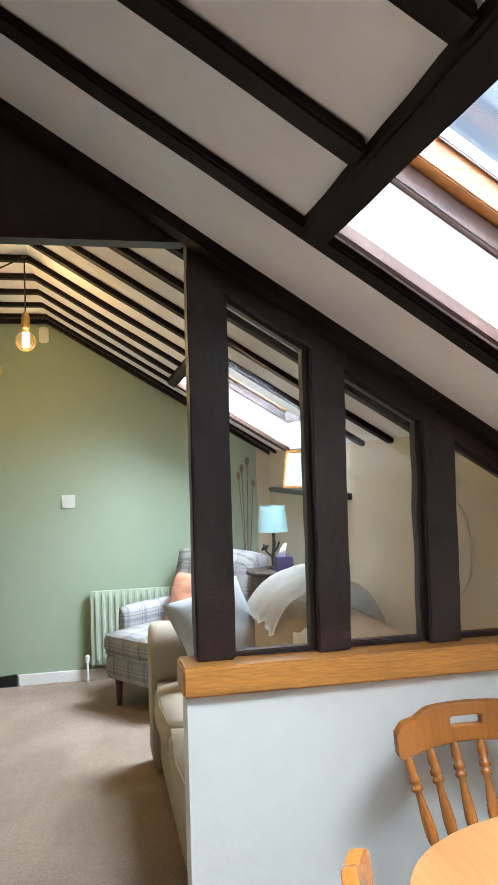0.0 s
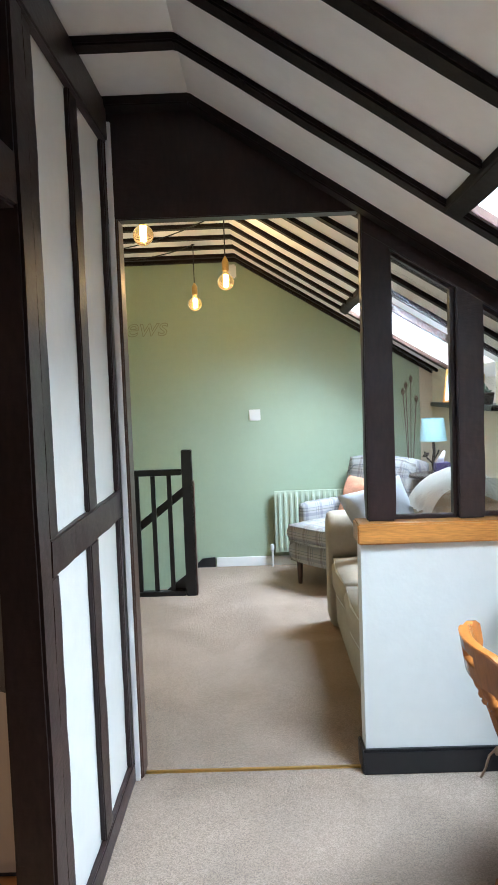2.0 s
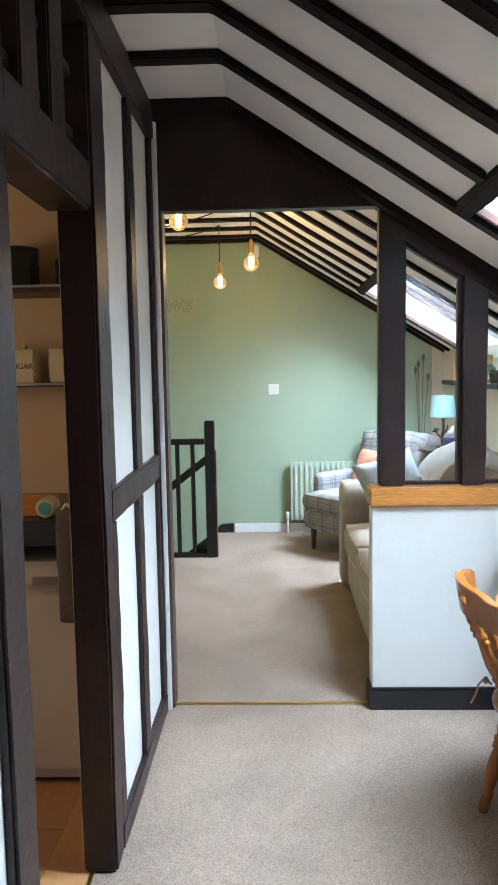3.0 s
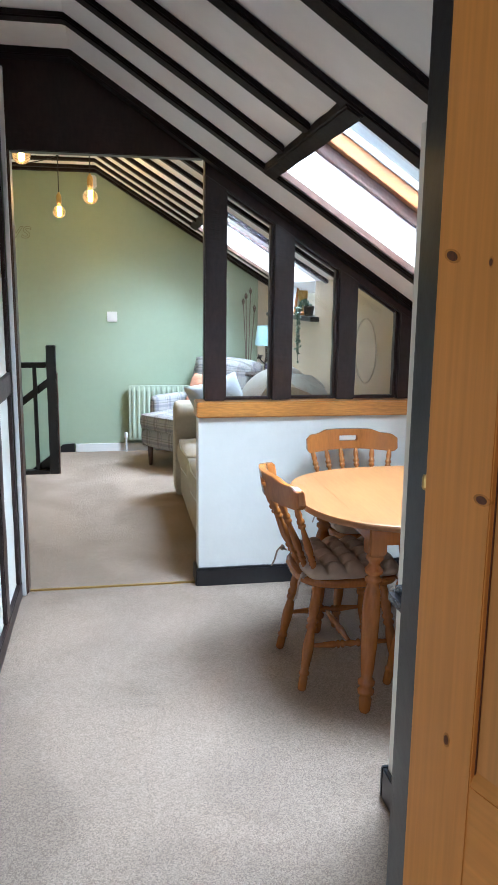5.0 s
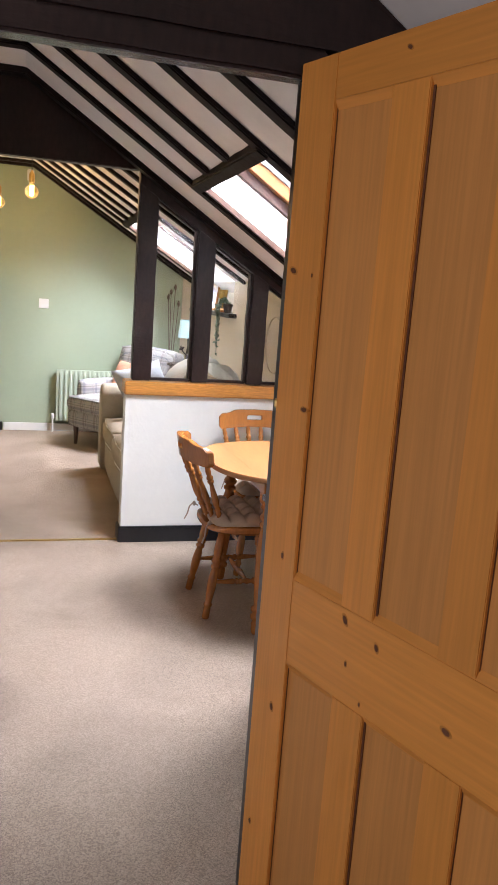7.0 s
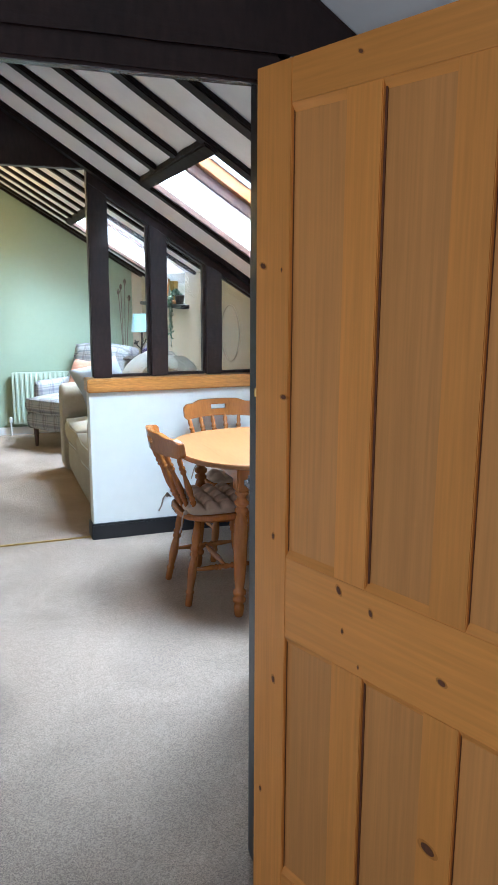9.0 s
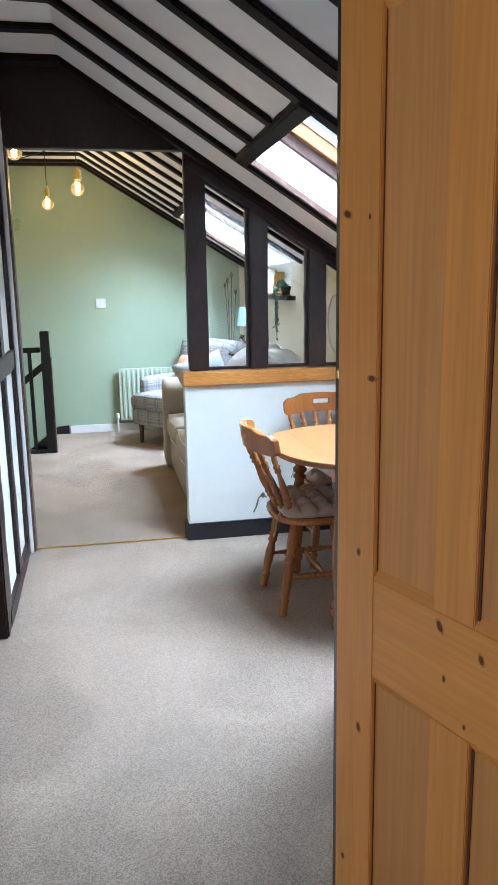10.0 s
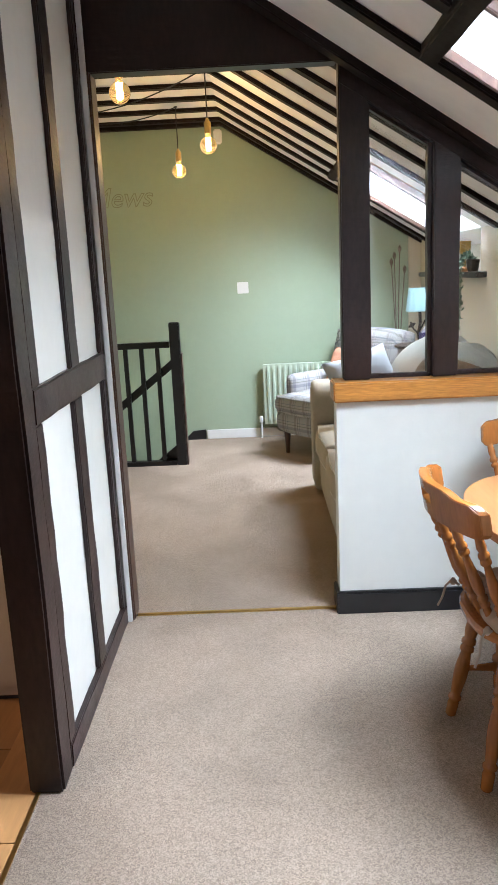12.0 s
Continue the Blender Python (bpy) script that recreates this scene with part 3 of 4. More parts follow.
part("jamb", box(-0.93, -0.905, DOOR_Y - 0.145, DOOR_Y + 0.004, 0, 1.935), BLACK, root, bevel=0.003)
part("architrave", box(0.006, 0.09, DOOR_Y + 0.002, DOOR_Y + 0.02, 0, 1.98), BLACK, root, bevel=0.004)
part("head", box(-0.905, 0.004, DOOR_Y - 0.140, DOOR_Y + 0.002, 1.914, 1.938), SLATE, root, bevel=0.003)
part("beam", prism([(-0.93, 1.938), (0.25, 1.938), (0.25, ROOF_B(0.25) - 0.002), (-0.562, ROOF_B(-0.562) - 0.002), (-0.93, ROOF_B(-0.562) - 0.002)], DOOR_Y - 0.165, DOOR_Y - 0.0), TIMBER, root, "wide black beam over the door", bevel=0.006)
part("beam_lip", box(-0.905, 0.004, DOOR_Y - 0.162, DOOR_Y - 0.141, 1.883, 1.938), TIMBER, root, bevel=0.006)
# short wall that screens the table
bm = prism([(0.381, 0), (0.47, 0), (0.47, ROOF_D(0.47)), (0.381, ROOF_D(0.381))], DOOR_Y, -1.772)
setting("wall_return", bm, PLASTER, "short cream return wall beside dining table")
setting("baseboard_return", box(0.363, 0.380, DOOR_Y + 0.02, -1.771, 0, 0.10), BLACK, "black gloss skirting on return wall", "skirting", 0.004)
setting("baseboard_return_end", box(0.363, 0.475, -1.770, -1.754, 0, 0.10), BLACK, "black gloss skirting on wall end", "skirting", 0.004)
# bedroom shell behind, out of view; its window opening is assumed
bm = box(-2.25, -2.2, -6.2, -4.9, 0, 2.6)
box(-2.25, -2.2, -3.7, -2.6, 0, 2.6, bm)
box(-2.25, -2.2, -4.9, -3.7, 0, 0.8, bm)
box(-2.25, -2.2, -4.9, -3.7, 1.95, 2.6, bm)
setting("wall_bedroom_left", bm, PLASTER, "white bedroom wall with an assumed window opening")
setting("wall_bedroom_back", box(-2.2, 1.3, -6.25, -6.2, 0, 2.6), PLASTER, "white bedroom back wall")
setting("wall_bedroom_right", box(1.3, 1.35, -6.2, -2.6, 0, 2.0), PLASTER, "low white bedroom eaves wall")
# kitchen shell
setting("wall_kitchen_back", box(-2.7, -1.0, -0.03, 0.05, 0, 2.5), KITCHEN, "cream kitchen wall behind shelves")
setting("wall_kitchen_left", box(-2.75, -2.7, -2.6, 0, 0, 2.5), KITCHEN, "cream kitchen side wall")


# ---- stripped pine door, standing open
ang = math.atan2(-0.947, 0.320)
door = thing("pine_door", "stripped pine six panel door standing open", "door", Matrix.Translation((-0.048, -2.892, 0)) @ Matrix.Rotation(ang, 4, "Z") @ Matrix.Diagonal((1.035, 1.0, 1.021, 1)))
DW, DH, TH = 0.78, 1.866, 0.036
# columns along the door: stile, panel, muntin, panel, muntin, panel, stile
COL = [0.0, 0.099, 0.236, 0.316, 0.458, 0.532, 0.672, DW]


def dbox(nm, x0, x1, z0, z1, y0=0.0, y1=TH, m=PINE, bev=0.0016, lab=""):
    return part(nm, box(x0, x1, y0, y1, z0, z1), m, door, lab, bevel=bev)


dbox("hinge_stile", 0, COL[1], 0.006, DH)
dbox("lock_stile", COL[6], DW, 0.006, DH)
dbox("top_rail", COL[1], COL[6], 1.788, DH, m=PINE_H)
dbox("lock_rail", COL[1], COL[6], 0.740, 0.916, m=PINE_H)
dbox("bottom_rail", COL[1], COL[6], 0.006, 0.167, m=PINE_H)
for z0, z1 in ((0.167, 0.740), (0.916, 1.788)):
    dbox("muntin", COL[2], COL[3], z0, z1)
    dbox("muntin", COL[4], COL[5], z0, z1)
    for a, b in ((1, 2), (3, 4), (5, 6)):
        dbox("panel", COL[a] - 0.002, COL[b] + 0.002, z0 - 0.002, z1 + 0.002, 0.0095, TH - 0.008, m=PINE_P, bev=0)
        # chamfered ledges above and below the panel
        for zz, sg in ((z1, -1), (z0, 1)):
            w = bmesh.new()
            pr = [(0.001, zz), (0.009, zz), (0.009, zz + sg * 0.015)]
            va = [w.verts.new((COL[a], q, z)) for q, z in pr]
            vb = [w.verts.new((COL[b], q, z)) for q, z in pr]
            w.faces.new(va), w.faces.new(vb[::-1])
            for i in range(3):
                w.faces.new((va[i], vb[i], vb[(i + 1) % 3], va[(i + 1) % 3]))
            part("ledge", w, PINE_H, door)
        part("joint", box(COL[b] - 0.0014, COL[b], 0.0070, 0.0084, z0, z1), KNOT, door)
        part("joint", box(COL[a], COL[a] + (0.0045 if a == 3 else 0.0012), 0.0070, 0.0084, z0, z1), KNOT, door)
HALO = mat("pine_knot_halo", (0.52, 0.195, 0.034), 0.5, var=0.3, scale=30, grain=(1, 1, 0.2), spec=0.3)
for x, z, r, tilt in ((0.022, 1.50, 0.011, 70), (0.077, 1.492, 0.005, 0), (0.087, 1.246, 0.010, 90), (0.060, 0.951, 0.008, 0), (0.251, 0.894, 0.011, 30), (0.332, 0.876, 0.009, 20), (0.263, 0.815, 0.006, 0), (0.306, 0.758, 0.005, 0), (0.493, 0.809, 0.011, 75), (0.065, 0.628, 0.010, 10), (0.484, 0.482, 0.020, 75), (0.024, 0.338, 0.008, 0), (0.266, 1.839, 0.007, 60)):
    at_knot = Matrix.Translation((x, 0, z)) @ Matrix.Rotation(radians(90), 4, "X") @ Matrix.Rotation(radians(tilt), 4, "Z")
    knot = part("knot", lathe([(r * 0.50, -0.004), (r * 0.44, 0.0008), (r * 0.2, 0.0011)], 14, at_knot @ Matrix.Diagonal((1, 1.7, 1, 1))), KNOT, door)
    part("knot_ring", lathe([(r * 0.72, -0.004), (r * 0.64, 0.0003), (r * 0.4, 0.0004)], 16, at_knot @ Matrix.Diagonal((1, 1.8, 1, 1))), HALO, knot)
part("hinge_pin", lathe([(0.003, 0), (0.0045, 0.003), (0.0045, 0.014), (0.003, 0.018)], 10, Matrix.Translation((-0.003, 0.004, 1.236))), BRASS, door, "small brass hinge knuckle")
part("door_knob", lathe([(0.012, 0), (0.012, 0.03), (0.028, 0.045), (0.03, 0.06), (0.02, 0.072)], 16, Matrix.Translation((0.725, 0, 0.81)) @ Matrix.Rotation(radians(90), 4, "X")), BRASS, door, "round brass knob")

# ---- dark shelf by the door
shelf = thing("wall_shelf", "dark slate laminate shelf on return wall", "shelf")
part("board", box(0.055, 0.380, -2.68, -2.52, 0.958, 0.996), SLATE, shelf, bevel=0.012)

# ---- dining chairs
TURN = [(0.0085, 0), (0.011, 0.02), (0.0125, 0.05), (0.010, 0.058), (0.0155, 0.064), (0.0155, 0.072), (0.010, 0.078), (0.0165, 0.085), (0.0165, 0.094), (0.011, 0.10), (0.0155, 0.115), (0.0175, 0.14), (0.015, 0.175), (0.0105, 0.215), (0.0095, 0.232), (0.016, 0.238), (0.016, 0.246), (0.010, 0.252), (0.0165, 0.258), (0.0165, 0.267), (0.0105, 0.275), (0.0145, 0.29), (0.012, 0.315), (0.0075, 0.33)]


def turned(a, b, profile, parent, nm, fat=1.0, seg=12):
    length = (Vector(b) - Vector(a)).length
    top = profile[-1][1]
    part(nm, lathe([(r * fat, z * length / top) for r, z in profile], seg, along(a, b)), HONEY, parent, smooth=True)


LEG = [(0.012, 0), (0.0165, 0.006), (0.0175, 0.05), (0.0145, 0.058), (0.0205, 0.066), (0.0205, 0.074), (0.0145, 0.082), (0.017, 0.10), (0.0215, 0.15), (0.022, 0.185), (0.0175, 0.225), (0.0145, 0.24), (0.0215, 0.248), (0.0215, 0.258), (0.015, 0.266), (0.022, 0.274), (0.022, 0.284), (0.016, 0.292), (0.021, 0.32), (0.0195, 0.36), (0.0145, 0.43)]
STRETCH = [(0.007, 0), (0.009, 0.05), (0.014, 0.12), (0.0095, 0.132), (0.0155, 0.138), (0.0155, 0.146), (0.009, 0.152), (0.0155, 0.158), (0.0155, 0.166), (0.009, 0.174), (0.0145, 0.20), (0.009, 0.226), (0.0155, 0.234), (0.0155, 0.242), (0.009, 0.248), (0.0155, 0.254), (0.0155, 0.262), (0.0095, 0.268), (0.014, 0.28), (0.009, 0.35), (0.007, 0.40)]


def dining_chair(label):
    c = thing("dining_chair", label, "chair", group="chairs round the table")
    # saddle seat
    bm = bmesh.new()
    n, rings = 28, []
    for h, s in ((0.405, 0.93), (0.412, 0.985), (0.428, 1.0), (0.438, 0.985), (0.440, 0.94)):
        ring = []
        for k in range(n):
            a = 2 * math.pi * k / n
            ca, sa = math.cos(a), math.sin(a)
            px = 0.205 * math.copysign(abs(ca) ** 0.62, ca)
            py = (0.205 + 0.02 * ca) * math.copysign(abs(sa) ** 0.62, sa)
            ring.append(bm.verts.new((px * s, py * s, h)))
        rings.append(ring)
    for a, b in zip(rings, rings[1:]):
        for k in range(n):
            bm.faces.new((a[k], a[(k + 1) % n], b[(k + 1) % n], b[k]))
    bm.faces.new(rings[0][::-1])
    bm.faces.new(rings[-1])
    part("seat", bm, HONEY, c, smooth=False)
    feet = [(-0.195, 0.182), (-0.195, -0.182), (0.195, 0.19), (0.195, -0.19)]
    tops = [(-0.125, 0.13), (-0.125, -0.13), (0.13, 0.135), (0.13, -0.135)]
    for f, t in zip(feet, tops):
        turned((*f, 0), (*t, 0.412), LEG, c, "leg")
    at = lambda i, z: Vector((*feet[i], 0)).lerp(Vector((*tops[i], 0.412)), z / 0.412)
    turned(at(0, 0.17), at(2, 0.17), STRETCH, c, "side_stretcher")
    turned(at(1, 0.17), at(3, 0.17), STRETCH, c, "side_stretcher")
    turned(at(0, 0.17).lerp(at(2, 0.17), 0.5), at(1, 0.17).lerp(at(3, 0.17), 0.5), STRETCH, c, "cross_stretcher")
    # curved crest rail with a hand hole
    bm = bmesh.new()
    nx, grid = 40, {}
    for i in range(nx + 1):
        u = -1 + 2 * i / nx
        y = 0.232 * u
        bow = -0.298 + 0.080 * u * u
        k = min(1, max(0, (abs(u) - 0.48) / 0.24))
        zt = 0.828 - 0.015 * k * k * (3 - 2 * k) + 0.003 * math.cos(u * 1.5)
        if abs(u) > 0.86:
            zt -= 0.026 * ((abs(u) - 0.86) / 0.14) ** 2.5
        zb = 0.724 + 0.008 * (1 - u * u) + (0.020 * ((abs(u) - 0.88) / 0.12) ** 2.5 if abs(u) > 0.88 else 0)
        rows = (zb, 0.772, 0.798, zt)
        for side, dx in ((0, -0.014), (1, 0.014)):
            for r, z in enumerate(rows):
                lean = -(z - 0.72) * 0.16
                grid[i, side, r] = bm.verts.new((bow + dx + lean, y, z))
    for i in range(nx):
        u = -1 + 2 * (i + 0.5) / nx
        cut = abs(u) < 0.2
        for r in range(3):
            if cut and r == 1:
                continue
            bm.faces.new((grid[i, 0, r], grid[i + 1, 0, r], grid[i + 1, 0, r + 1], grid[i, 0, r + 1]))
            bm.faces.new((grid[i, 1, r], grid[i, 1, r + 1], grid[i + 1, 1, r + 1], grid[i + 1, 1, r]))
        bm.faces.new((grid[i, 0, 0], grid[i, 1, 0], grid[i + 1, 1, 0], grid[i + 1, 0, 0]))
        bm.faces.new((grid[i, 0, 3], grid[i + 1, 0, 3], grid[i + 1, 1, 3], grid[i, 1, 3]))
        if cut:
            bm.faces.new((grid[i, 0, 1], grid[i + 1, 0, 1], grid[i + 1, 1, 1], grid[i, 1, 1]))
            bm.faces.new((grid[i, 0, 2], grid[i, 1, 2], grid[i + 1, 1, 2], grid[i + 1, 0, 2]))
            u0, u1 = -1 + 2 * i / nx, -1 + 2 * (i + 1) / nx
            if abs(u0) >= 0.2 - 1e-6:
                bm.faces.new((grid[i, 0, 1], grid[i, 1, 1], grid[i, 1, 2], grid[i, 0, 2]))
            if abs(u1) >= 0.2 - 1e-6:
                bm.faces.new((grid[i + 1, 0, 1], grid[i + 1, 0, 2], grid[i + 1, 1, 2], grid[i + 1, 1, 1]))
    for i in (0, nx):
        for r in range(3):
            bm.faces.new((grid[i, 0, r], grid[i, 0, r + 1], grid[i, 1, r + 1], grid[i, 1, r]))
    bmesh.ops.recalc_face_normals(bm, faces=bm.faces)
    part("crest_rail", bm, HONEY, c, "curved crest rail with a hand hole", bevel=0.004)
    for k in range(6):
        u = -0.86 + 1.72 * k / 5
        turned((-0.168 + 0.045 * u * u, 0.165 * u, 0.437), (-0.297 + 0.080 * u * u, 0.232 * u, 0.736), TURN, c, "spindle", 0.92)
    # tufted pad tied to the spindles
    bm = bmesh.new()
    N = 50
    top, bot = {}, {}
    for i in range(N + 1):
        for j in range(N + 1):
            u, v = -1 + 2 * i / N, -1 + 2 * j / N
            x, y = 0.195 * u + 0.012, 0.195 * v
            edge = (1 - abs(u) ** 6) * (1 - abs(v) ** 6)
            tuft = (abs(math.sin(2.5 * math.pi * (u + 1) / 1.0)) * abs(math.sin(2.5 * math.pi * (v + 1)))) ** 0.5
            puff = 0.5 * (abs(math.sin(2.5 * math.pi * (u + 1))) + abs(math.sin(2.5 * math.pi * (v + 1))))
            rc = 1 - 0.10 * (abs(u) * abs(v)) ** 3 - 0.022 * (1 - puff)
            z = 0.443 + 0.016 + edge ** 0.5 * (0.010 + 0.030 * tuft + 0.008 * puff)
            top[i, j] = bm.verts.new((x * rc, y * rc, z))
            bot[i, j] = bm.verts.new((x * rc * 0.97, y * rc * 0.97, 0.4415)) if i in (0, N) or j in (0, N) else None
    for i in range(N):
        for j in range(N):
            bm.faces.new((top[i, j], top[i + 1, j], top[i + 1, j + 1], top[i, j + 1]))
    ring = [(i, 0) for i in range(N)] + [(N, j) for j in range(N)] + [(i, N) for i in range(N, 0, -1)] + [(0, j) for j in range(N, 0, -1)]
    for a, b in zip(ring, ring[1:] + ring[:1]):
        bm.faces.new((top[a], bot[a], bot[b], top[b]))
    part("seat_pad", bm, PAD, c, "tufted grey-brown seat pad with ties", smooth=True)
    for s in (-1, 1):
        pts = [(-0.18, 0.15 * s, 0.45), (-0.20, 0.165 * s, 0.462), (-0.215, 0.175 * s, 0.44), (-0.222, 0.185 * s, 0.40), (-0.235, 0.19 * s, 0.37)]
        part("tie", tube(pts, 0.0036, 6), PAD, c)
        part("tie_knot", lathe([(0.004, -0.012), (0.012, 0), (0.004, 0.012)], 8, Matrix.Translation((-0.196, 0.163 * s, 0.458))), PAD, c)
    return c


chair = dining_chair("honey lacquered wooden chair with grey-brown seat pad, pulled under the table")
chair.matrix_world = pose(0.472, -0.928, 0, 0, 0, 1)
c2 = copy_thing(chair, pose(0.758, -0.392, 0, 0, 0, -90))
c2["label"] = "honey lacquered wooden chair with its back against the half wall"
c3 = copy_thing(chair, pose(0.805, -1.315, 0, 0, 0, 88))
c3["label"] = "honey lacquered wooden chair tucked beside the return wall"

# ---- oval drop-leaf table
table = thing("dining_table", "honey coloured oval drop-leaf table on turned legs", "table", pose(0.84, -0.96, 0, 0, 0, 90))
TA, TB, TZ = 0.470, 0.562, 0.728


def leaf_piece(nm, y0, y1):
    bm = bmesh.new()
    edge = lambda y: TA * max(0.0, 1 - (abs(y) / TB) ** 2.6) ** (1 / 2.6)
    lo, hi = max(y0, -TB), min(y1, TB)
    ys = [(lo + hi) / 2 - (hi - lo) / 2 * math.cos(math.pi * k / 40) for k in range(41)]
    outline = [(edge(y), y) for y in ys] + [(-edge(y), y) for y in reversed(ys)]
    clean = [p for k, p in enumerate(outline) if (Vector(p) - Vector(outline[k - 1])).length > 1e-4]
    rings = []
    cx, cy = 0.0, (max(y0, -TB) + min(y1, TB)) / 2
    for z, s in ((TZ - 0.024, 0.985), (TZ - 0.018, 0.996), (TZ - 0.008, 1.0), (TZ - 0.002, 0.995), (TZ, 0.985)):
        rings.append([bm.verts.new((cx + (x - cx) * s, cy + (y - cy) * (s if abs(y - y0) > 1e-6 and abs(y - y1) > 1e-6 else 1), z)) for x, y in clean])
    for a, b in zip(rings, rings[1:]):
        for k in range(len(clean)):
            j = (k + 1) % len(clean)
            bm.faces.new((a[k], a[j], b[j], b[k]))
    bm.faces.new(rings[0][::-1])
    bm.faces.new(rings[-1])
    part(nm, bm, TOPWOOD, table)


leaf_piece("drop_leaf", 0.4104, 9)
leaf_piece("tabletop", -0.41, 0.41)
leaf_piece("drop_leaf", -9, -0.4104)
TLEG = [(0.016, 0), (0.021, 0.008), (0.024, 0.045), (0.019, 0.055), (0.030, 0.064), (0.031, 0.076), (0.021, 0.086), (0.031, 0.094), (0.031, 0.106), (0.020, 0.116), (0.024, 0.14), (0.030, 0.22), (0.033, 0.33), (0.031, 0.385), (0.024, 0.41), (0.021, 0.42), (0.031, 0.428), (0.031, 0.438), (0.020, 0.446), (0.033, 0.456), (0.034, 0.468), (0.022, 0.478), (0.021, 0.488), (0.032, 0.498), (0.032, 0.506), (0.024, 0.515)]
for sx in (-1, 1):
    for sy in (-1, 1):
        leg = part("leg", lathe([(r * 1.0, z * 0.60 / 0.515) for r, z in TLEG], 20, along((0.338 * sx, 0.370 * sy, 0), (0.322 * sx, 0.350 * sy, 0.60))), HONEY, table, smooth=True)
        part("leg_block", box(0.322 * sx - 0.033, 0.322 * sx + 0.033, 0.350 * sy - 0.033, 0.350 * sy + 0.033, 0.596, TZ - 0.024), HONEY, leg, bevel=0.006)
for sy in (-1, 1):
    part("apron", box(-0.289, 0.289, 0.350 * sy - 0.012, 0.350 * sy + 0.012, 0.63, TZ - 0.024), HONEY, table)
    part("apron", box(0.322 * sy - 0.012, 0.322 * sy + 0.012, -0.317, 0.317, 0.63, TZ - 0.024), HONEY, table)

# ---- lounge: sofa
sofa = thing("sofa", "cream cotton two-seat sofa with rounded arms", "sofa", pose(-0.008, -0.065, 0) @ Matrix.Diagonal((1, 1, 1.03, 1)))
part("base", soft(0.085, 0.96, 0.30, 1.98, 0.025, 0.30, 0.04, 0.01), CREAM, sofa, smooth=True)
part("back", soft(0.68, 1.02, 0.32, 1.98, 0.28, 0.79, 0.12, 0.03), CREAM, sofa, smooth=True)
for y in (0.20, 1.80):
    arm = bmesh.new()
    # rolled arm: a profile in y, z run along x
    prof = [(0.0, 0.025), (0.0, 0.56)] + [(0.11 - 0.125 * math.cos(a), 0.585 + 0.115 * math.sin(a)) for a in [math.pi * k / 10 for k in range(11)]] + [(0.22, 0.56), (0.22, 0.025)]
    xs = [(0.045, 0.88), (0.05, 0.95), (0.065, 0.985), (0.09, 1.0), (0.3, 1.0), (0.6, 1.0), (0.95, 1.0)]
    rings = [[arm.verts.new((x, y + 0.11 + (py - 0.11) * s, 0.38 + (pz - 0.38) * s)) for py, pz in prof] for x, s in xs]
    for a, b in zip(rings, rings[1:]):
        for k in range(len(prof)):
            j = (k + 1) % len(prof)
            arm.faces.new((a[k], a[j], b[j], b[k]))
    arm.faces.new(rings[0])
    arm.faces.new(rings[-1][::-1])
    part("arm", arm, CREAM, sofa, smooth=True)
for y0, y1 in ((0.43, 1.11), (1.12, 1.79)):
    sc = part("seat_cushion", soft(0.065, 0.72, y0, y1, 0.29, 0.445, 0.05, 0.03), CREAM, sofa, smooth=True)
    for h in (0.305, 0.432):
        part("piping", tube([(0.70, y0 + 0.012, h), (0.12, y0 + 0.012, h), (0.085, y0 + 0.03, h), (0.072, y0 + 0.07, h), (0.055, (y0 + y1) / 2, h), (0.072, y1 - 0.07, h), (0.085, y1 - 0.03, h), (0.12, y1 - 0.012, h), (0.70, y1 - 0.012, h)], 0.0055, 6), FLEECE, sc, "white piping")
    part("back_cushion", soft(0.56, 0.80, y0, y1, 0.44, 0.80, 0.09, 0.03), CREAM, sofa, smooth=True)
for x in (0.2, 0.9):
    for y in (0.35, 1.92):
        part("foot", lathe([(0.02, 0), (0.028, 0.065)], 12, Matrix.Translation((x, y, 0))), HONEY, sofa)


def cushion(nm, label, size, material, m):
    c = tagged(part(nm, bmesh.new(), material), label, "cushion")
    bm = bmesh.new()
    N = 18
    for s in (-1, 1):
        g = {}
        for i in range(N + 1):
            for j in range(N + 1):
                u, v = -1 + 2 * i / N, -1 + 2 * j / N
                pin = 1 - 0.11 * ((1 - abs(u)) * abs(v) ** 2 + (1 - abs(v)) * abs(u) ** 2)
                t = max(0, (1 - u ** 4) * (1 - v ** 4)) ** 0.6
                w = 0.010 * noise.noise(Vector((u * 3, v * 3, s * 4 + size * 10)))
                g[i, j] = bm.verts.new((u * size * pin, v * size * pin, s * (0.066 * t + 0.003) + w))
        for i in range(N):
            for j in range(N):
                q = (g[i, j], g[i + 1, j], g[i + 1, j + 1], g[i, j + 1])
                bm.faces.new(q if s > 0 else q[::-1])
    bmesh.ops.remove_doubles(bm, verts=bm.verts, dist=0.007)
    bm.to_mesh(c.data)
    bm.free()
    c.data.polygons.foreach_set("use_smooth", [True] * len(c.data.polygons))
    c.matrix_world = m
    return c


cushion("scatter_cushion", "pale grey cotton cushion leaning on sofa arm", 0.225, PILLOW, pose(0.365, 1.66, 0.685, 66, 8, 16) @ Matrix.Rotation(radians(22), 4, "Z"))
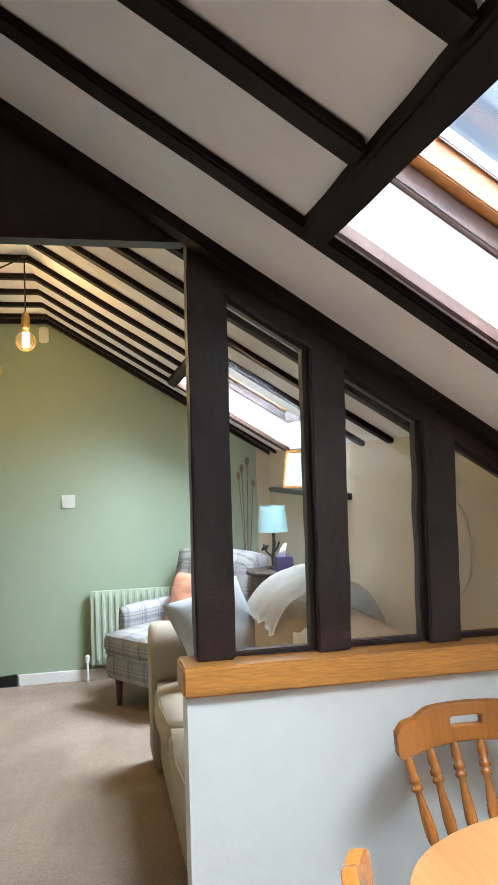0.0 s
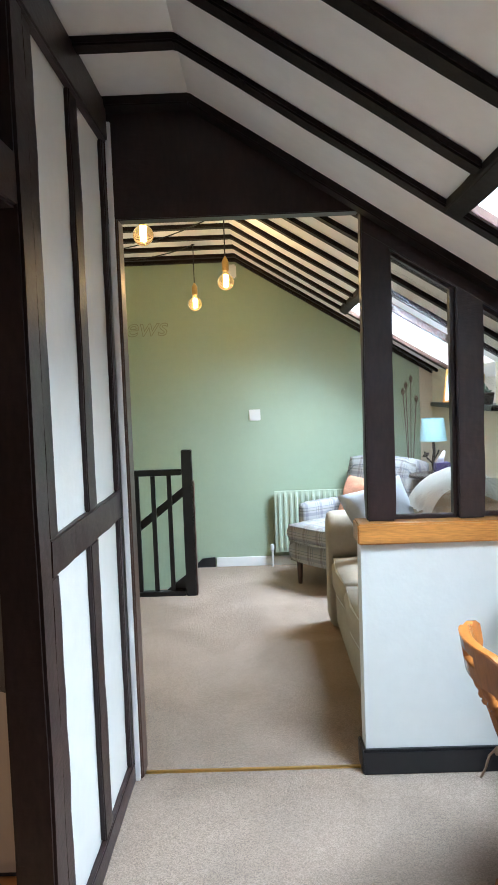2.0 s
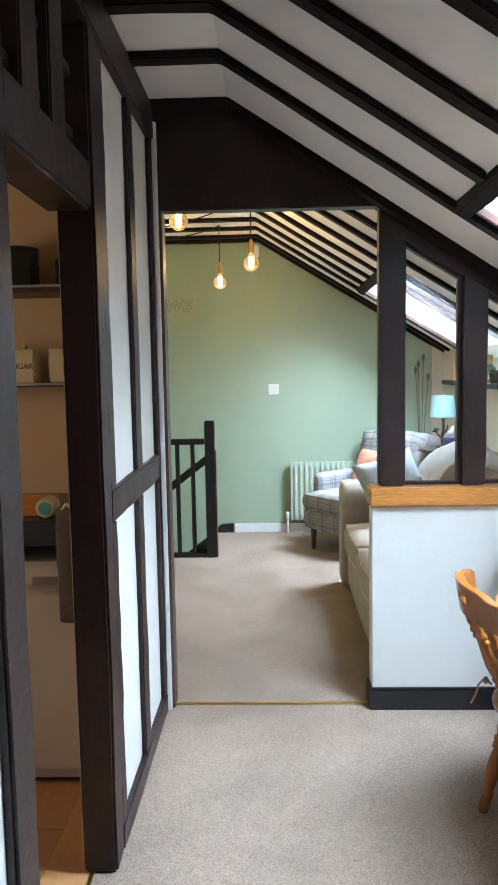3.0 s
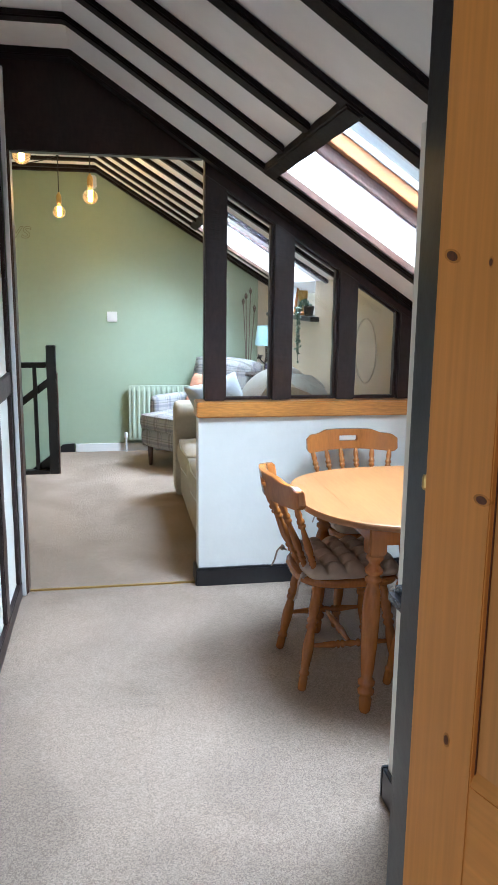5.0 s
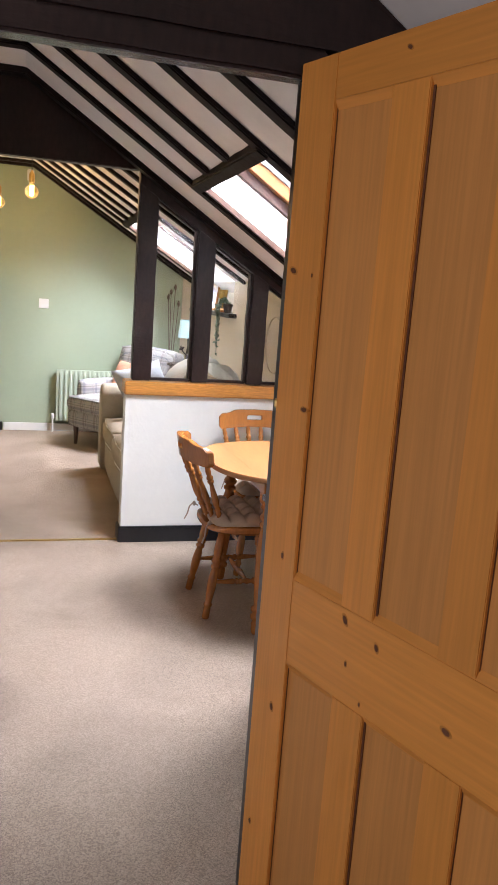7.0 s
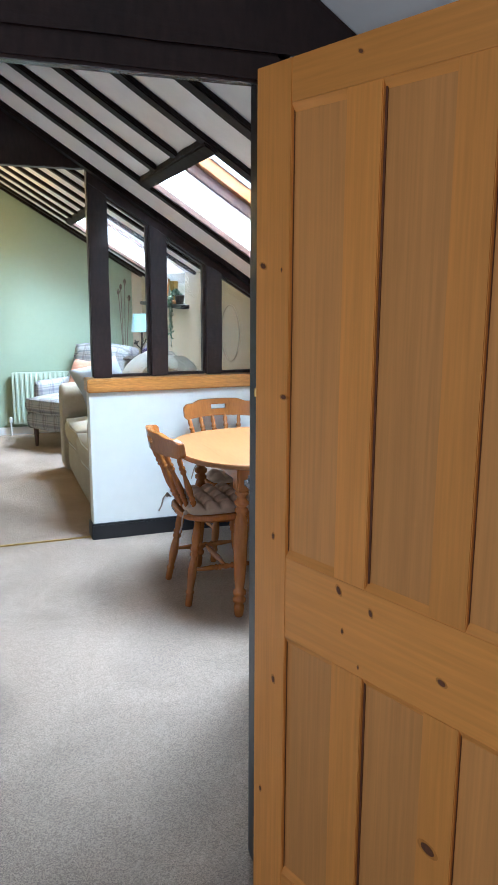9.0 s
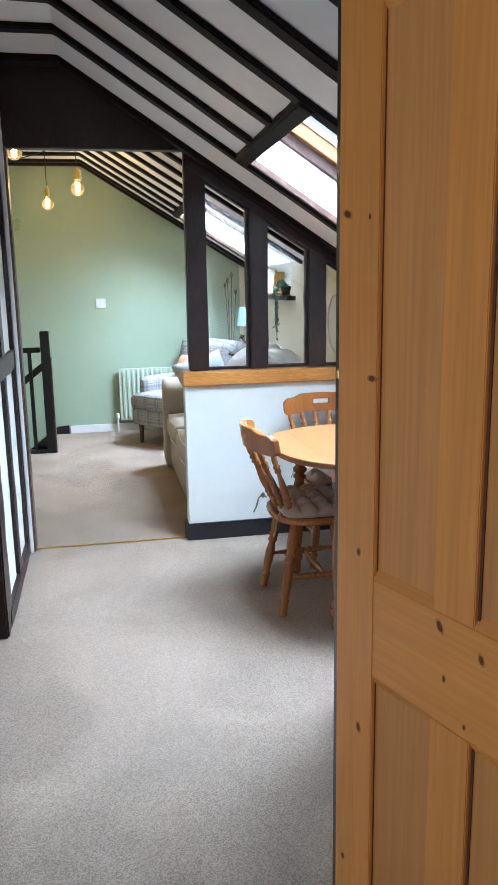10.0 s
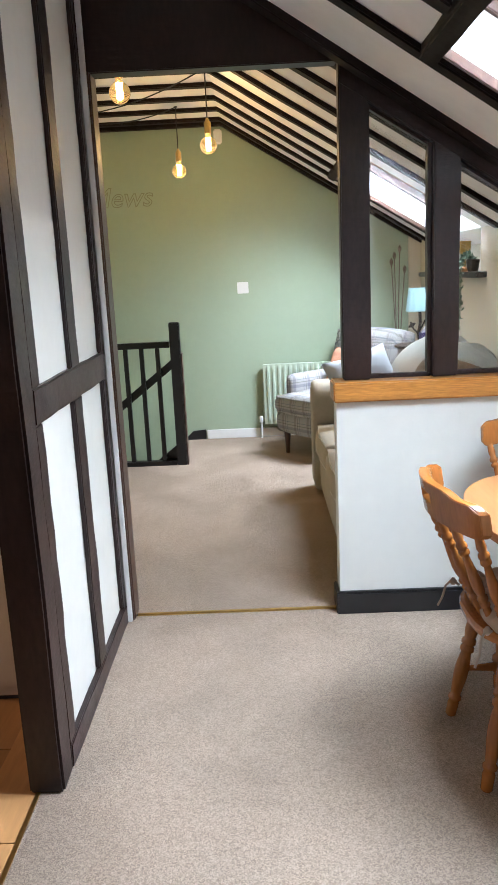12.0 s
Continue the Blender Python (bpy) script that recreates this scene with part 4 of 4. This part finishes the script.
# fleece throw over the sofa back
bm = bmesh.new()
N, M = 30, 24
g = {}
for i in range(N + 1):
    for j in range(M + 1):
        y = 1.16 + 0.74 * i / N + 0.03 * noise.noise(Vector((j * 0.2, 3, 0)))
        s = j / M
        # over the top of the back: front, crown, rear
        a = -1.30 + 2.65 * s
        x = 0.80 + 0.29 * math.sin(a) * (1 if a < 0 else 0.86)
        z = 0.69 + 0.29 * math.cos(a) ** (1 if math.cos(a) > 0 else 1)
        w = 0.03 * noise.noise(Vector((i * 0.28, j * 0.22, 7)))
        fall = 0.10 * max(0, (i / N - 0.72) / 0.28) ** 2
        g[i, j] = bm.verts.new((x + w, y, z + w - fall))
for i in range(N):
    for j in range(M):
        bm.faces.new((g[i, j], g[i + 1, j], g[i + 1, j + 1], g[i, j + 1]))
bmesh.ops.solidify(bm, geom=bm.faces[:], thickness=-0.02)
tagged(part("throw_blanket", bm, FLEECE, smooth=True), "white fleece throw draped over the sofa back", "blanket")

# ---- armchair
ac = thing("armchair", "plaid wool armchair with wooden legs before the radiator", "armchair", pose(0.33, 2.93, 0, 0, 0, 218))
part("seat_base", soft(-0.33, 0.40, -0.30, 0.30, 0.17, 0.34, 0.04, 0.01), PLAID, ac, smooth=True)
sc = part("seat_cushion", soft(-0.24, 0.43, -0.265, 0.265, 0.335, 0.465, 0.035, 0.02), PLAID, ac, smooth=True)
for h in (0.347, 0.455):
    part("piping", tube([(-0.2, -0.262, h), (0.40, -0.262, h), (0.424, -0.25, h), (0.43, -0.22, h), (0.438, 0, h), (0.43, 0.22, h), (0.424, 0.25, h), (0.40, 0.262, h), (-0.2, 0.262, h)], 0.006, 6), PLAID, sc)
bm = soft(-0.09, 0.09, -0.36, 0.36, -0.32, 0.33, 0.06, 0.02)
bmesh.ops.transform(bm, matrix=Matrix.Translation((-0.34, 0, 0.585)) @ Matrix.Rotation(radians(-12), 4, "Y"), verts=bm.verts)
part("backrest", bm, PLAID, ac, smooth=True)
for s in (-1, 1):
    part("arm", soft(-0.30, 0.25, 0.315 * s - 0.045, 0.315 * s + 0.045, 0.20, 0.60, 0.04, 0.005), PLAID, ac, smooth=True)
for x in (-0.30, 0.34):
    for y in (-0.24, 0.24):
        part("leg", lathe([(0.016, 0), (0.026, 0.18)], 12, Matrix.Translation((x, y, 0))), BROWN, ac, "tapered dark wooden leg")
cushion("velvet_cushion", "peach velvet cushion on the plaid armchair", 0.19, PINK, pose(0.40, 3.02, 0.61, 66, 0, -50))

# ---- radiator
rad = thing("radiator", "sage painted ribbed panel radiator below green wall", "radiator")
bm = bmesh.new()
RX0, RX1, RZ0, RZ1, RY = -0.255, 0.62, 0.12, 0.632, FAR - 0.075
n = 18
pts = [(RX0, 0)]
w = (RX1 - RX0 - 0.04) / n
for k in range(n):
    x = RX0 + 0.02 + k * w
    pts += [(x + w * 0.12, 0), (x + w * 0.30, -0.014), (x + w * 0.60, -0.014), (x + w * 0.78, 0)]
pts.append((RX1, 0))
for (xa, da), (xb, db) in zip(pts, pts[1:]):
    za, zb = RZ0 + 0.045, RZ1 - 0.045
    v = [bm.verts.new(p) for p in ((xa, RY + da, za), (xb, RY + db, za), (xb, RY + db, zb), (xa, RY + da, zb))]
    bm.faces.new(v)
    for z0, z1 in ((RZ0, za), (zb, RZ1)):
        inner = z0 if z0 == za or z0 == zb else z1
        if z0 == RZ0:
            q = [(xa, RY, z0), (xb, RY, z0), (xb, RY + db, z1), (xa, RY + da, z1)]
        else:
            q = [(xa, RY + da, z0), (xb, RY + db, z0), (xb, RY, z1), (xa, RY, z1)]
        bm.faces.new([bm.verts.new(p) for p in q])
bmesh.ops.remove_doubles(bm, verts=bm.verts, dist=0.0005)
part("front_panel", bm, RADIATOR, rad)
part("body", box(RX0, RX1, RY + 0.002, RY + 0.05, RZ0, RZ1), RADIATOR, rad, bevel=0.005)
for x in (RX0 + 0.1, RX1 - 0.1):
    part("wall_bracket", box(x, x + 0.03, RY + 0.05, FAR, 0.3, 0.5), RADIATOR, rad)
part("valve_pipe", rod((RX0 - 0.03, RY + 0.02, 0), (RX0 - 0.03, RY + 0.02, 0.19), 0.009), WHITE, rad, "white pipe with valve")
part("valve", lathe([(0.012, 0), (0.017, 0.01), (0.017, 0.05), (0.010, 0.06)], 12, Matrix.Translation((RX0 - 0.03, RY + 0.02, 0.13))), WHITE, rad)
part("valve_link", rod((RX0 - 0.03, RY + 0.02, 0.165), (RX0 + 0.01, RY + 0.02, 0.165), 0.008), STEEL, rad)

# ---- switch, sensor, sign
sw = thing("wall_socket", "white plastic switch plate on green wall", "switch")
part("plate", box(-0.440, -0.346, FAR - 0.010, FAR, 1.228, 1.321), PLASTIC, sw, bevel=0.003)
part("rocker", box(-0.405, -0.381, FAR - 0.016, FAR - 0.010, 1.26, 1.292), PLASTIC, sw, bevel=0.002)
se = thing("motion_sensor", "small white plastic sensor box under the ceiling", "sensor")
part("housing", box(-0.57, -0.505, FAR - 0.045, FAR, 2.41, 2.52), PLASTIC, se, bevel=0.01)
cu = bpy.data.curves.new("wall_lettering", "FONT")
cu.body, cu.size, cu.fill_mode, cu.bevel_depth, cu.shear = "Mews", 0.22, "NONE", 0.003, 0.25
cu.align_x = "RIGHT"
so = new("wall_lettering", cu)
so.matrix_world = pose(-1.10, FAR - 0.006, 1.965, 90, 0, 0)
cu.materials.append(WIRE)
tagged(so, "pale wire script lettering on green wall", "lettering")

# ---- stair balustrade
bal = thing("stair_balustrade", "black painted stair balustrade with square newel", "balustrade")
NX, NY = -0.893, 2.68
part("newel", box(NX - 0.038, NX + 0.038, NY - 0.038, NY + 0.038, 0, 1.068), BLACK, bal, "square black newel post", bevel=0.006)
part("top_rail", box(-2.1, NX - 0.042, NY - 0.022, NY + 0.022, 0.885, 0.93), BLACK, bal, bevel=0.004)
part("base_rail", box(-2.1, NX - 0.042, NY - 0.03, NY + 0.03, 0, 0.035), BLACK, bal, bevel=0.004)
for k in range(9):
    x = NX - 0.135 - 0.118 * k
    part("baluster", box(x - 0.016, x + 0.016, NY - 0.014, NY + 0.014, 0.035, 0.885), BLACK, bal, bevel=0.002)
part("sloping_rail", prism([(NX - 0.042, 0.79), (NX - 0.042, 0.72), (-1.75, 0.10), (-1.75, 0.17)], NY + 0.05, NY + 0.09), BLACK, bal, "sloping black handrail")
part("sloping_string", prism([(NX - 0.042, 0.14), (NX - 0.042, 0.0), (-1.75, -0.62), (-1.75, -0.48)], NY + 0.045, NY + 0.08), BLACK, bal, "sloping black string board")
part("half_post", box(NX + 0.039, NX + 0.046, NY - 0.03, NY + 0.05, 0, 0.84), BROWN, bal)

# ---- hanging bulbs
def pendant(x, y, z, top, label):
    p = thing("pendant_bulb", label, "pendant light", group="hanging bulbs")
    part("globe", lathe([(0.014, 0.068), (0.017, 0.054)] + [(0.050 * math.cos(q), -0.002 + 0.050 * math.sin(q)) for q in [radians(66 - 12 * k) for k in range(13)]] + [(0.003, -0.052)], 24, Matrix.Translation((x, y, z))), AMBER, p, "amber glass globe bulb", smooth=True).visible_shadow = False
    f = bmesh.new()
    for k in range(4):
        a = k * math.pi / 2
        rod((x + 0.008 * math.cos(a), y + 0.008 * math.sin(a), z - 0.022), (x + 0.008 * math.cos(a + 0.5), y + 0.008 * math.sin(a + 0.5), z + 0.03), 0.0034, 6, f)
    part("filament", f, FILAMENT, p, "glowing filament")
    part("lamp_holder", lathe([(0.017, 0.062), (0.0205, 0.066), (0.0205, 0.12), (0.018, 0.128), (0.012, 0.136), (0.006, 0.15)], 16, Matrix.Translation((x, y, z))), BRASS, p, "brass lamp holder", smooth=True)
    part("flex", rod((x, y, z + 0.15), (x, y, top), 0.0035, 6), CORD, p)
    part("hook", lathe([(0.012, 0), (0.012, 0.006)], 12, Matrix.Translation((x, y, top))), CORD, p)
    li = new("bulb_light", bpy.data.lights.new("bulb_light", "POINT"))
    li.data.energy, li.data.color, li.data.shadow_soft_size = BULB_W, (1.0, 0.60, 0.22), 0.007
    li.location = (x, y, z)
    return p


BULB_W = 19.0
pendant(-0.526, 1.83, 2.137, 2.553, "amber globe bulb hanging from the rafters")
pendant(-0.796, 2.82, 2.129, 2.553, "amber globe bulb hanging near stairs")
pendant(-0.876, 0.883, 2.237, 2.553, "amber globe bulb hanging near the opening")
cable = thing("ceiling_cable", "black flex looped between ceiling hooks", "cable")


def sag(a, b, drop):
    a, b = Vector(a), Vector(b)
    return [a.lerp(b, k / 14) - Vector((0, 0, drop * 4 * (k / 14) * (1 - k / 14))) for k in range(15)]


part("flex_run", tube(sag((-0.526, 1.83, 2.555), (-1.5, 2.7, 2.51), 0.05), 0.004, 6), CORD, cable)
part("flex_run", tube(sag((-0.796, 2.82, 2.555), (-1.6, 2.85, 2.51), 0.06), 0.004, 6), CORD, cable)
part("flex_run", tube(sag((-0.876, 0.883, 2.555), (-1.5, 2.7, 2.52), 0.04), 0.004, 6), CORD, cable)

# ---- corner table, lamp, tissues, stems, ledge things
st = thing("side_table", "small dark round side table behind sofa", "side table")
part("top", lathe([(0.16, 0), (0.175, 0.006), (0.175, 0.02), (0.165, 0.026)], 28, Matrix.Translation((0.895, 2.72, 0.800))), BRONZE, st)
part("stem", lathe([(0.03, 0.02), (0.02, 0.3), (0.028, 0.5), (0.02, 0.800)], 14, Matrix.Translation((0.895, 2.72, 0))), BRONZE, st)
part("foot", lathe([(0.14, 0), (0.14, 0.015), (0.03, 0.03)], 24, Matrix.Translation((0.895, 2.72, 0))), BRONZE, st)
la = thing("table_lamp", "bronze branch table lamp with pale blue shade", "lamp")
LX, LY, LZ = 0.908, 2.75, 0.827
part("base", lathe([(0.045, 0), (0.045, 0.008), (0.02, 0.02)], 18, Matrix.Translation((LX, LY, LZ))), BRONZE, la)
part("trunk", tube([(LX, LY, LZ + 0.01), (LX - 0.006, LY, LZ + 0.08), (LX + 0.006, LY, LZ + 0.15), (LX, LY, LZ + 0.30)], 0.011, 8), BRONZE, la)
part("branch", tube([(LX - 0.004, LY, LZ + 0.07), (LX - 0.045, LY, LZ + 0.11), (LX - 0.065, LY, LZ + 0.16)], 0.006, 7), BRONZE, la)
part("branch", tube([(LX + 0.004, LY, LZ + 0.10), (LX + 0.03, LY, LZ + 0.14), (LX + 0.04, LY, LZ + 0.17)], 0.006, 7), BRONZE, la)
part("bird", lathe([(0.002, -0.03), (0.014, -0.01), (0.016, 0.006), (0.009, 0.02), (0.002, 0.03)], 10, Matrix.Translation((LX - 0.055, LY, LZ + 0.135)) @ Matrix.Rotation(radians(60), 4, "Y")), BRONZE, la, "small bronze bird")
sh = bmesh.new()
lathe([(0.098, 0), (0.080, 0.165)], 28, Matrix.Translation((LX, LY, LZ + 0.237)), sh)
bmesh.ops.delete(sh, geom=[f for f in sh.faces if len(f.verts) > 4], context="FACES")
bmesh.ops.solidify(sh, geom=sh.faces[:], thickness=0.002)
part("shade", sh, AQUA, la, "pale blue linen drum shade")
tb = thing("tissue_box", "purple patterned tissue box with a white tissue", "tissue box")
part("carton", box(0.885, 0.99, 2.56, 2.66, 0.827, 0.919), PURPLE, tb, bevel=0.004)
bm = bmesh.new()
bmesh.ops.create_cone(bm, segments=10, radius1=0.03, radius2=0.008, depth=0.08, cap_ends=True)
for v in bm.verts:
    v.co += Vector((0.02 * math.sin(v.co.z * 40), 0.012 * math.cos(v.co.x * 90), 0)) + Vector((0.935, 2.61, 0.959))
part("tissue", bm, PAPER, tb, smooth=True)
pf = thing("picture_frame", "gold framed printed notice standing on window ledge", "picture", pose(KNEE_L - 0.02, 2.72, 1.338, 0, 0, -50) @ pose(0, 0, 0, -12))
FW, FH = 0.21, 0.25
for x0, x1, z0, z1 in ((-FW / 2, FW / 2, 0, 0.016), (-FW / 2, FW / 2, FH - 0.016, FH), (-FW / 2, -FW / 2 + 0.016, 0.016, FH - 0.016), (FW / 2 - 0.016, FW / 2, 0.016, FH - 0.016)):
    part("moulding", box(x0, x1, -0.008, 0.008, z0, z1), OAK, pf, bevel=0.002)
part("sheet", box(-FW / 2 + 0.016, FW / 2 - 0.016, -0.003, 0.002, 0.016, FH - 0.016), PAPER, pf)
for k in range(11):
    wd = (0.05, 0.06, 0.07, 0.068, 0.05)[k % 5]
    part("text_line", box(-wd, wd, -0.0045, -0.003, FH - 0.05 - 0.016 * k, FH - 0.042 - 0.016 * k), PRINT, pf)
tr = thing("toy_trophy", "small golden ornament on window ledge", "ornament")
part("base", lathe([(0.03, 0), (0.03, 0.02), (0.012, 0.03)], 14, Matrix.Translation((KNEE_L - 0.02, 2.12, 1.337))), OAK, tr)
part("cup", lathe([(0.008, 0.03), (0.01, 0.08), (0.035, 0.12), (0.04, 0.19)], 14, Matrix.Translation((KNEE_L - 0.02, 2.12, 1.337))), BRASS, tr)
pl = thing("trailing_plant", "grey-green trailing plant in a small pot on ledge", "plant")
part("pot", lathe([(0.03, 0), (0.042, 0.07), (0.038, 0.075)], 16, Matrix.Translation((KNEE_L - 0.02, 1.93, 1.337))), BRONZE, pl)
rnd = random.Random(4)
for v in range(5):
    y0 = 1.91 + 0.02 * v
    ln = 0.30 + 0.05 * (v % 3)
    stem = [(KNEE_L - 0.02, y0, 1.41), (KNEE_L - 0.06, y0 - 0.01, 1.45), (KNEE_L - 0.10, y0, 1.39), (KNEE_L - 0.095, y0 + 0.01, 1.31), (KNEE_L - 0.09, y0 + 0.015, 1.40 - ln)]
    vine = part("vine", tube(stem, 0.0022, 5), LEAF, pl)
    lv = bmesh.new()
    for k in range(26):
        f = k / 25 * (len(stem) - 1)
        i = min(int(f), len(stem) - 2)
        p = Vector(stem[i]).lerp(Vector(stem[i + 1]), f - i)
        q = Matrix.Translation(p) @ Euler((rnd.uniform(0, 6), rnd.uniform(0, 6), rnd.uniform(0, 6))).to_matrix().to_4x4()
        a = [lv.verts.new(q @ Vector(c)) for c in ((0, 0, 0), (0.012, 0.009, 0.003), (0.034, 0, 0), (0.012, -0.009, 0.003))]
        lv.faces.new(a)
    part("leaves", lv, LEAF, vine)
ds = thing("dried_stems", "tall dried seed heads in a slim vase behind armchair", "dried flowers")
part("vase", lathe([(0.05, 0), (0.06, 0.1), (0.035, 0.5), (0.045, 0.55)], 16, Matrix.Translation((0.86, 3.36, 0))), STEM, ds)
for k, (dx, dy, h) in enumerate(((-0.05, 0, 1.42), (0.02, 0.02, 1.52), (0.05, -0.03, 1.36), (-0.02, 0.03, 1.47))):
    sm = part("stem", tube([(0.86, 3.36, 0.4), (0.86 + dx * 0.5, 3.36 + dy, 1.0), (0.86 + dx, 3.36 + dy, h)], 0.004, 6), STEM, ds)
    part("seed_head", lathe([(0.002, -0.03), (0.014, -0.005), (0.016, 0.01), (0.004, 0.035)], 10, Matrix.Translation((0.86 + dx, 3.36 + dy, h))), STEM, sm)
# thin pale full circle set against the eaves wall
hp = thing("wicker_hoop", "thin pale ring on beige eaves wall", "wall hanging")
part("ring", tube([(KNEE_L - 0.012, 0.62 + 0.19 * math.cos(a), 1.17 + 0.19 * math.sin(a)) for a in [2 * math.pi * k / 32 for k in range(33)]], 0.0045, 7), mat("pale_ring_tan", (0.52, 0.45, 0.33), 0.8, var=0.15, scale=30), hp)

# ---- kitchen seen through its doorway
ws = thing("kitchen_shelf", "dark edged kitchen shelf under cream wall", "shelf", group="kitchen shelves")
part("board", box(-2.4, -1.03, -0.28, -0.03, 1.768, 1.792), BROWN, ws, bevel=0.003)
part("edge_strip", box(-2.4, -1.03, -0.286, -0.28, 1.786, 1.795), STEEL, ws)
ws = thing("kitchen_shelf", "thin kitchen shelf holding storage tins", "shelf", group="kitchen shelves")
part("board", box(-2.4, -1.03, -0.26, -0.03, 1.412, 1.426), BROWN, ws, bevel=0.003)
part("edge_strip", box(-2.4, -1.03, -0.266, -0.26, 1.418, 1.427), STEEL, ws)


def tin(x, word, label):
    t = thing("storage_tin", label, "tin", group="storage tins")
    part("body", box(x - 0.052, x + 0.052, -0.24, -0.13, 1.4275, 1.54), CAN, t, bevel=0.006)
    part("lid", box(x - 0.054, x + 0.054, -0.242, -0.128, 1.54, 1.556), CAN, t, bevel=0.006)
    part("knob", lathe([(0.006, 0), (0.013, 0.01), (0.009, 0.02)], 12, Matrix.Translation((x, -0.185, 1.556))), CAN, t)
    if word:
        c = bpy.data.curves.new("lettering", "FONT")
        c.body, c.size, c.extrude, c.align_x = word, 0.030, 0.0006, "CENTER"
        c.materials.append(INK)
        o = new("lettering", c)
        o.parent = t
        o.matrix_world = pose(x, -0.2408, 1.482, 90, 0, 0)
    return t


tin(-1.365, "SUGAR", "cream square storage tin lettered SUGAR")
tin(-1.205, "", "cream square storage tin with knob lid")
tin(-1.525, "", "cream square storage tin on kitchen shelf")
bb = thing("cooking_pot", "black round lidded pot on the upper kitchen shelf", "pot", Matrix.Translation((-1.385, -0.155, 1.7925)) @ Matrix.Diagonal((0.82, 0.82, 1.05, 1)))
part("body", lathe([(0.094, 0), (0.097, 0.006), (0.097, 0.068), (0.101, 0.072), (0.101, 0.078)], 28), DARKBOX, bb)
part("lid", lathe([(0.100, 0.079), (0.098, 0.084), (0.098, 0.138), (0.101, 0.141), (0.100, 0.147), (0.09, 0.15)], 28), DARKBOX, bb)
bp = thing("baking_tin", "low dark round tin on upper kitchen shelf", "tin", Matrix.Translation((-1.575, -0.155, 1.7925)))
part("body", lathe([(0.088, 0), (0.095, 0.006), (0.097, 0.062), (0.100, 0.066)], 28), DARKBOX, bp)
jar = thing("glass_jar", "dark capped jar on upper kitchen shelf", "jar")
part("body", lathe([(0.035, 0), (0.037, 0.10), (0.02, 0.13), (0.02, 0.15)], 16, Matrix.Translation((-1.20, -0.16, 1.793))), DARKBOX, jar)
wt = thing("worktop", "dark kitchen worktop above white appliance", "worktop")
part("slab", box(-2.6, -1.01, -0.62, -0.035, 0.875, 0.965), SLATE, wt, bevel=0.006)
wm = thing("washing_machine", "white under-counter appliance with panel front", "appliance")
part("body", box(-1.68, -1.06, -0.58, -0.06, 0.02, 0.81), APPL, wm, bevel=0.008)
part("control_panel", box(-1.68, -1.06, -0.60, -0.581, 0.73, 0.80), APPL, wm, bevel=0.006)
part("drawer_recess", box(-1.24, -1.10, -0.603, -0.60, 0.735, 0.765), STEEL, wm)
part("plinth", box(-1.68, -1.06, -0.56, -0.5, 0.0, 0.02), SLATE, wm)
part("door_panel", box(-1.675, -1.065, -0.597, -0.581, 0.06, 0.70), APPL, wm, bevel=0.006)
cb = thing("chopping_board", "pale wooden board lying on worktop", "board")
part("slab", box(-1.60, -1.22, -0.55, -0.30, 0.966, 1.005), PINE, cb, bevel=0.004)
bw = thing("round_tin", "small turquoise and tan round tin on worktop", "tin")
part("body", lathe([(0.032, 0), (0.034, 0.004), (0.034, 0.07), (0.03, 0.074)], 18, Matrix.Translation((-1.19, -0.585, 1.001)) @ Matrix.Rotation(radians(-90), 4, "X")), CAN, bw)
part("lid", lathe([(0.022, 0), (0.022, 0.003)], 18, Matrix.Translation((-1.19, -0.585, 1.001)) @ Matrix.Rotation(radians(90), 4, "X")), mat("turquoise_label", (0.12, 0.42, 0.40), 0.5), bw, "turquoise disc label")
tw = thing("tea_towel", "dark grey knitted towel hanging at worktop edge", "towel")
part("cloth", soft(-1.135, -1.075, -0.66, -0.623, 0.62, 1.0, 0.015, 0.004, wob=0.008), TOWEL, tw, smooth=True)
part("loop", tube([(-1.12, -0.64, 0.995), (-1.10, -0.64, 1.025), (-1.075, -0.64, 1.01)], 0.006, 6), CAN, tw)

# ---- laminate planks of the kitchen floor
for i in range(12):
    for j in range(4):
        y = -2.45 + 1.2 * j + (0.4 * (i % 3)) - 0.6
        x = -0.955 - 0.07 - 0.138 * i
        ya, yb = max(y - 0.598, -2.6), min(y + 0.598, -0.05)
        if yb - ya < 0.1:
            continue
        p = part("plank", box(-0.0685, 0.0685, ya, yb, -0.011, 0.0), LAMINATE, bpy.data.objects["floor_kitchen_base"])
        p.location.x = x
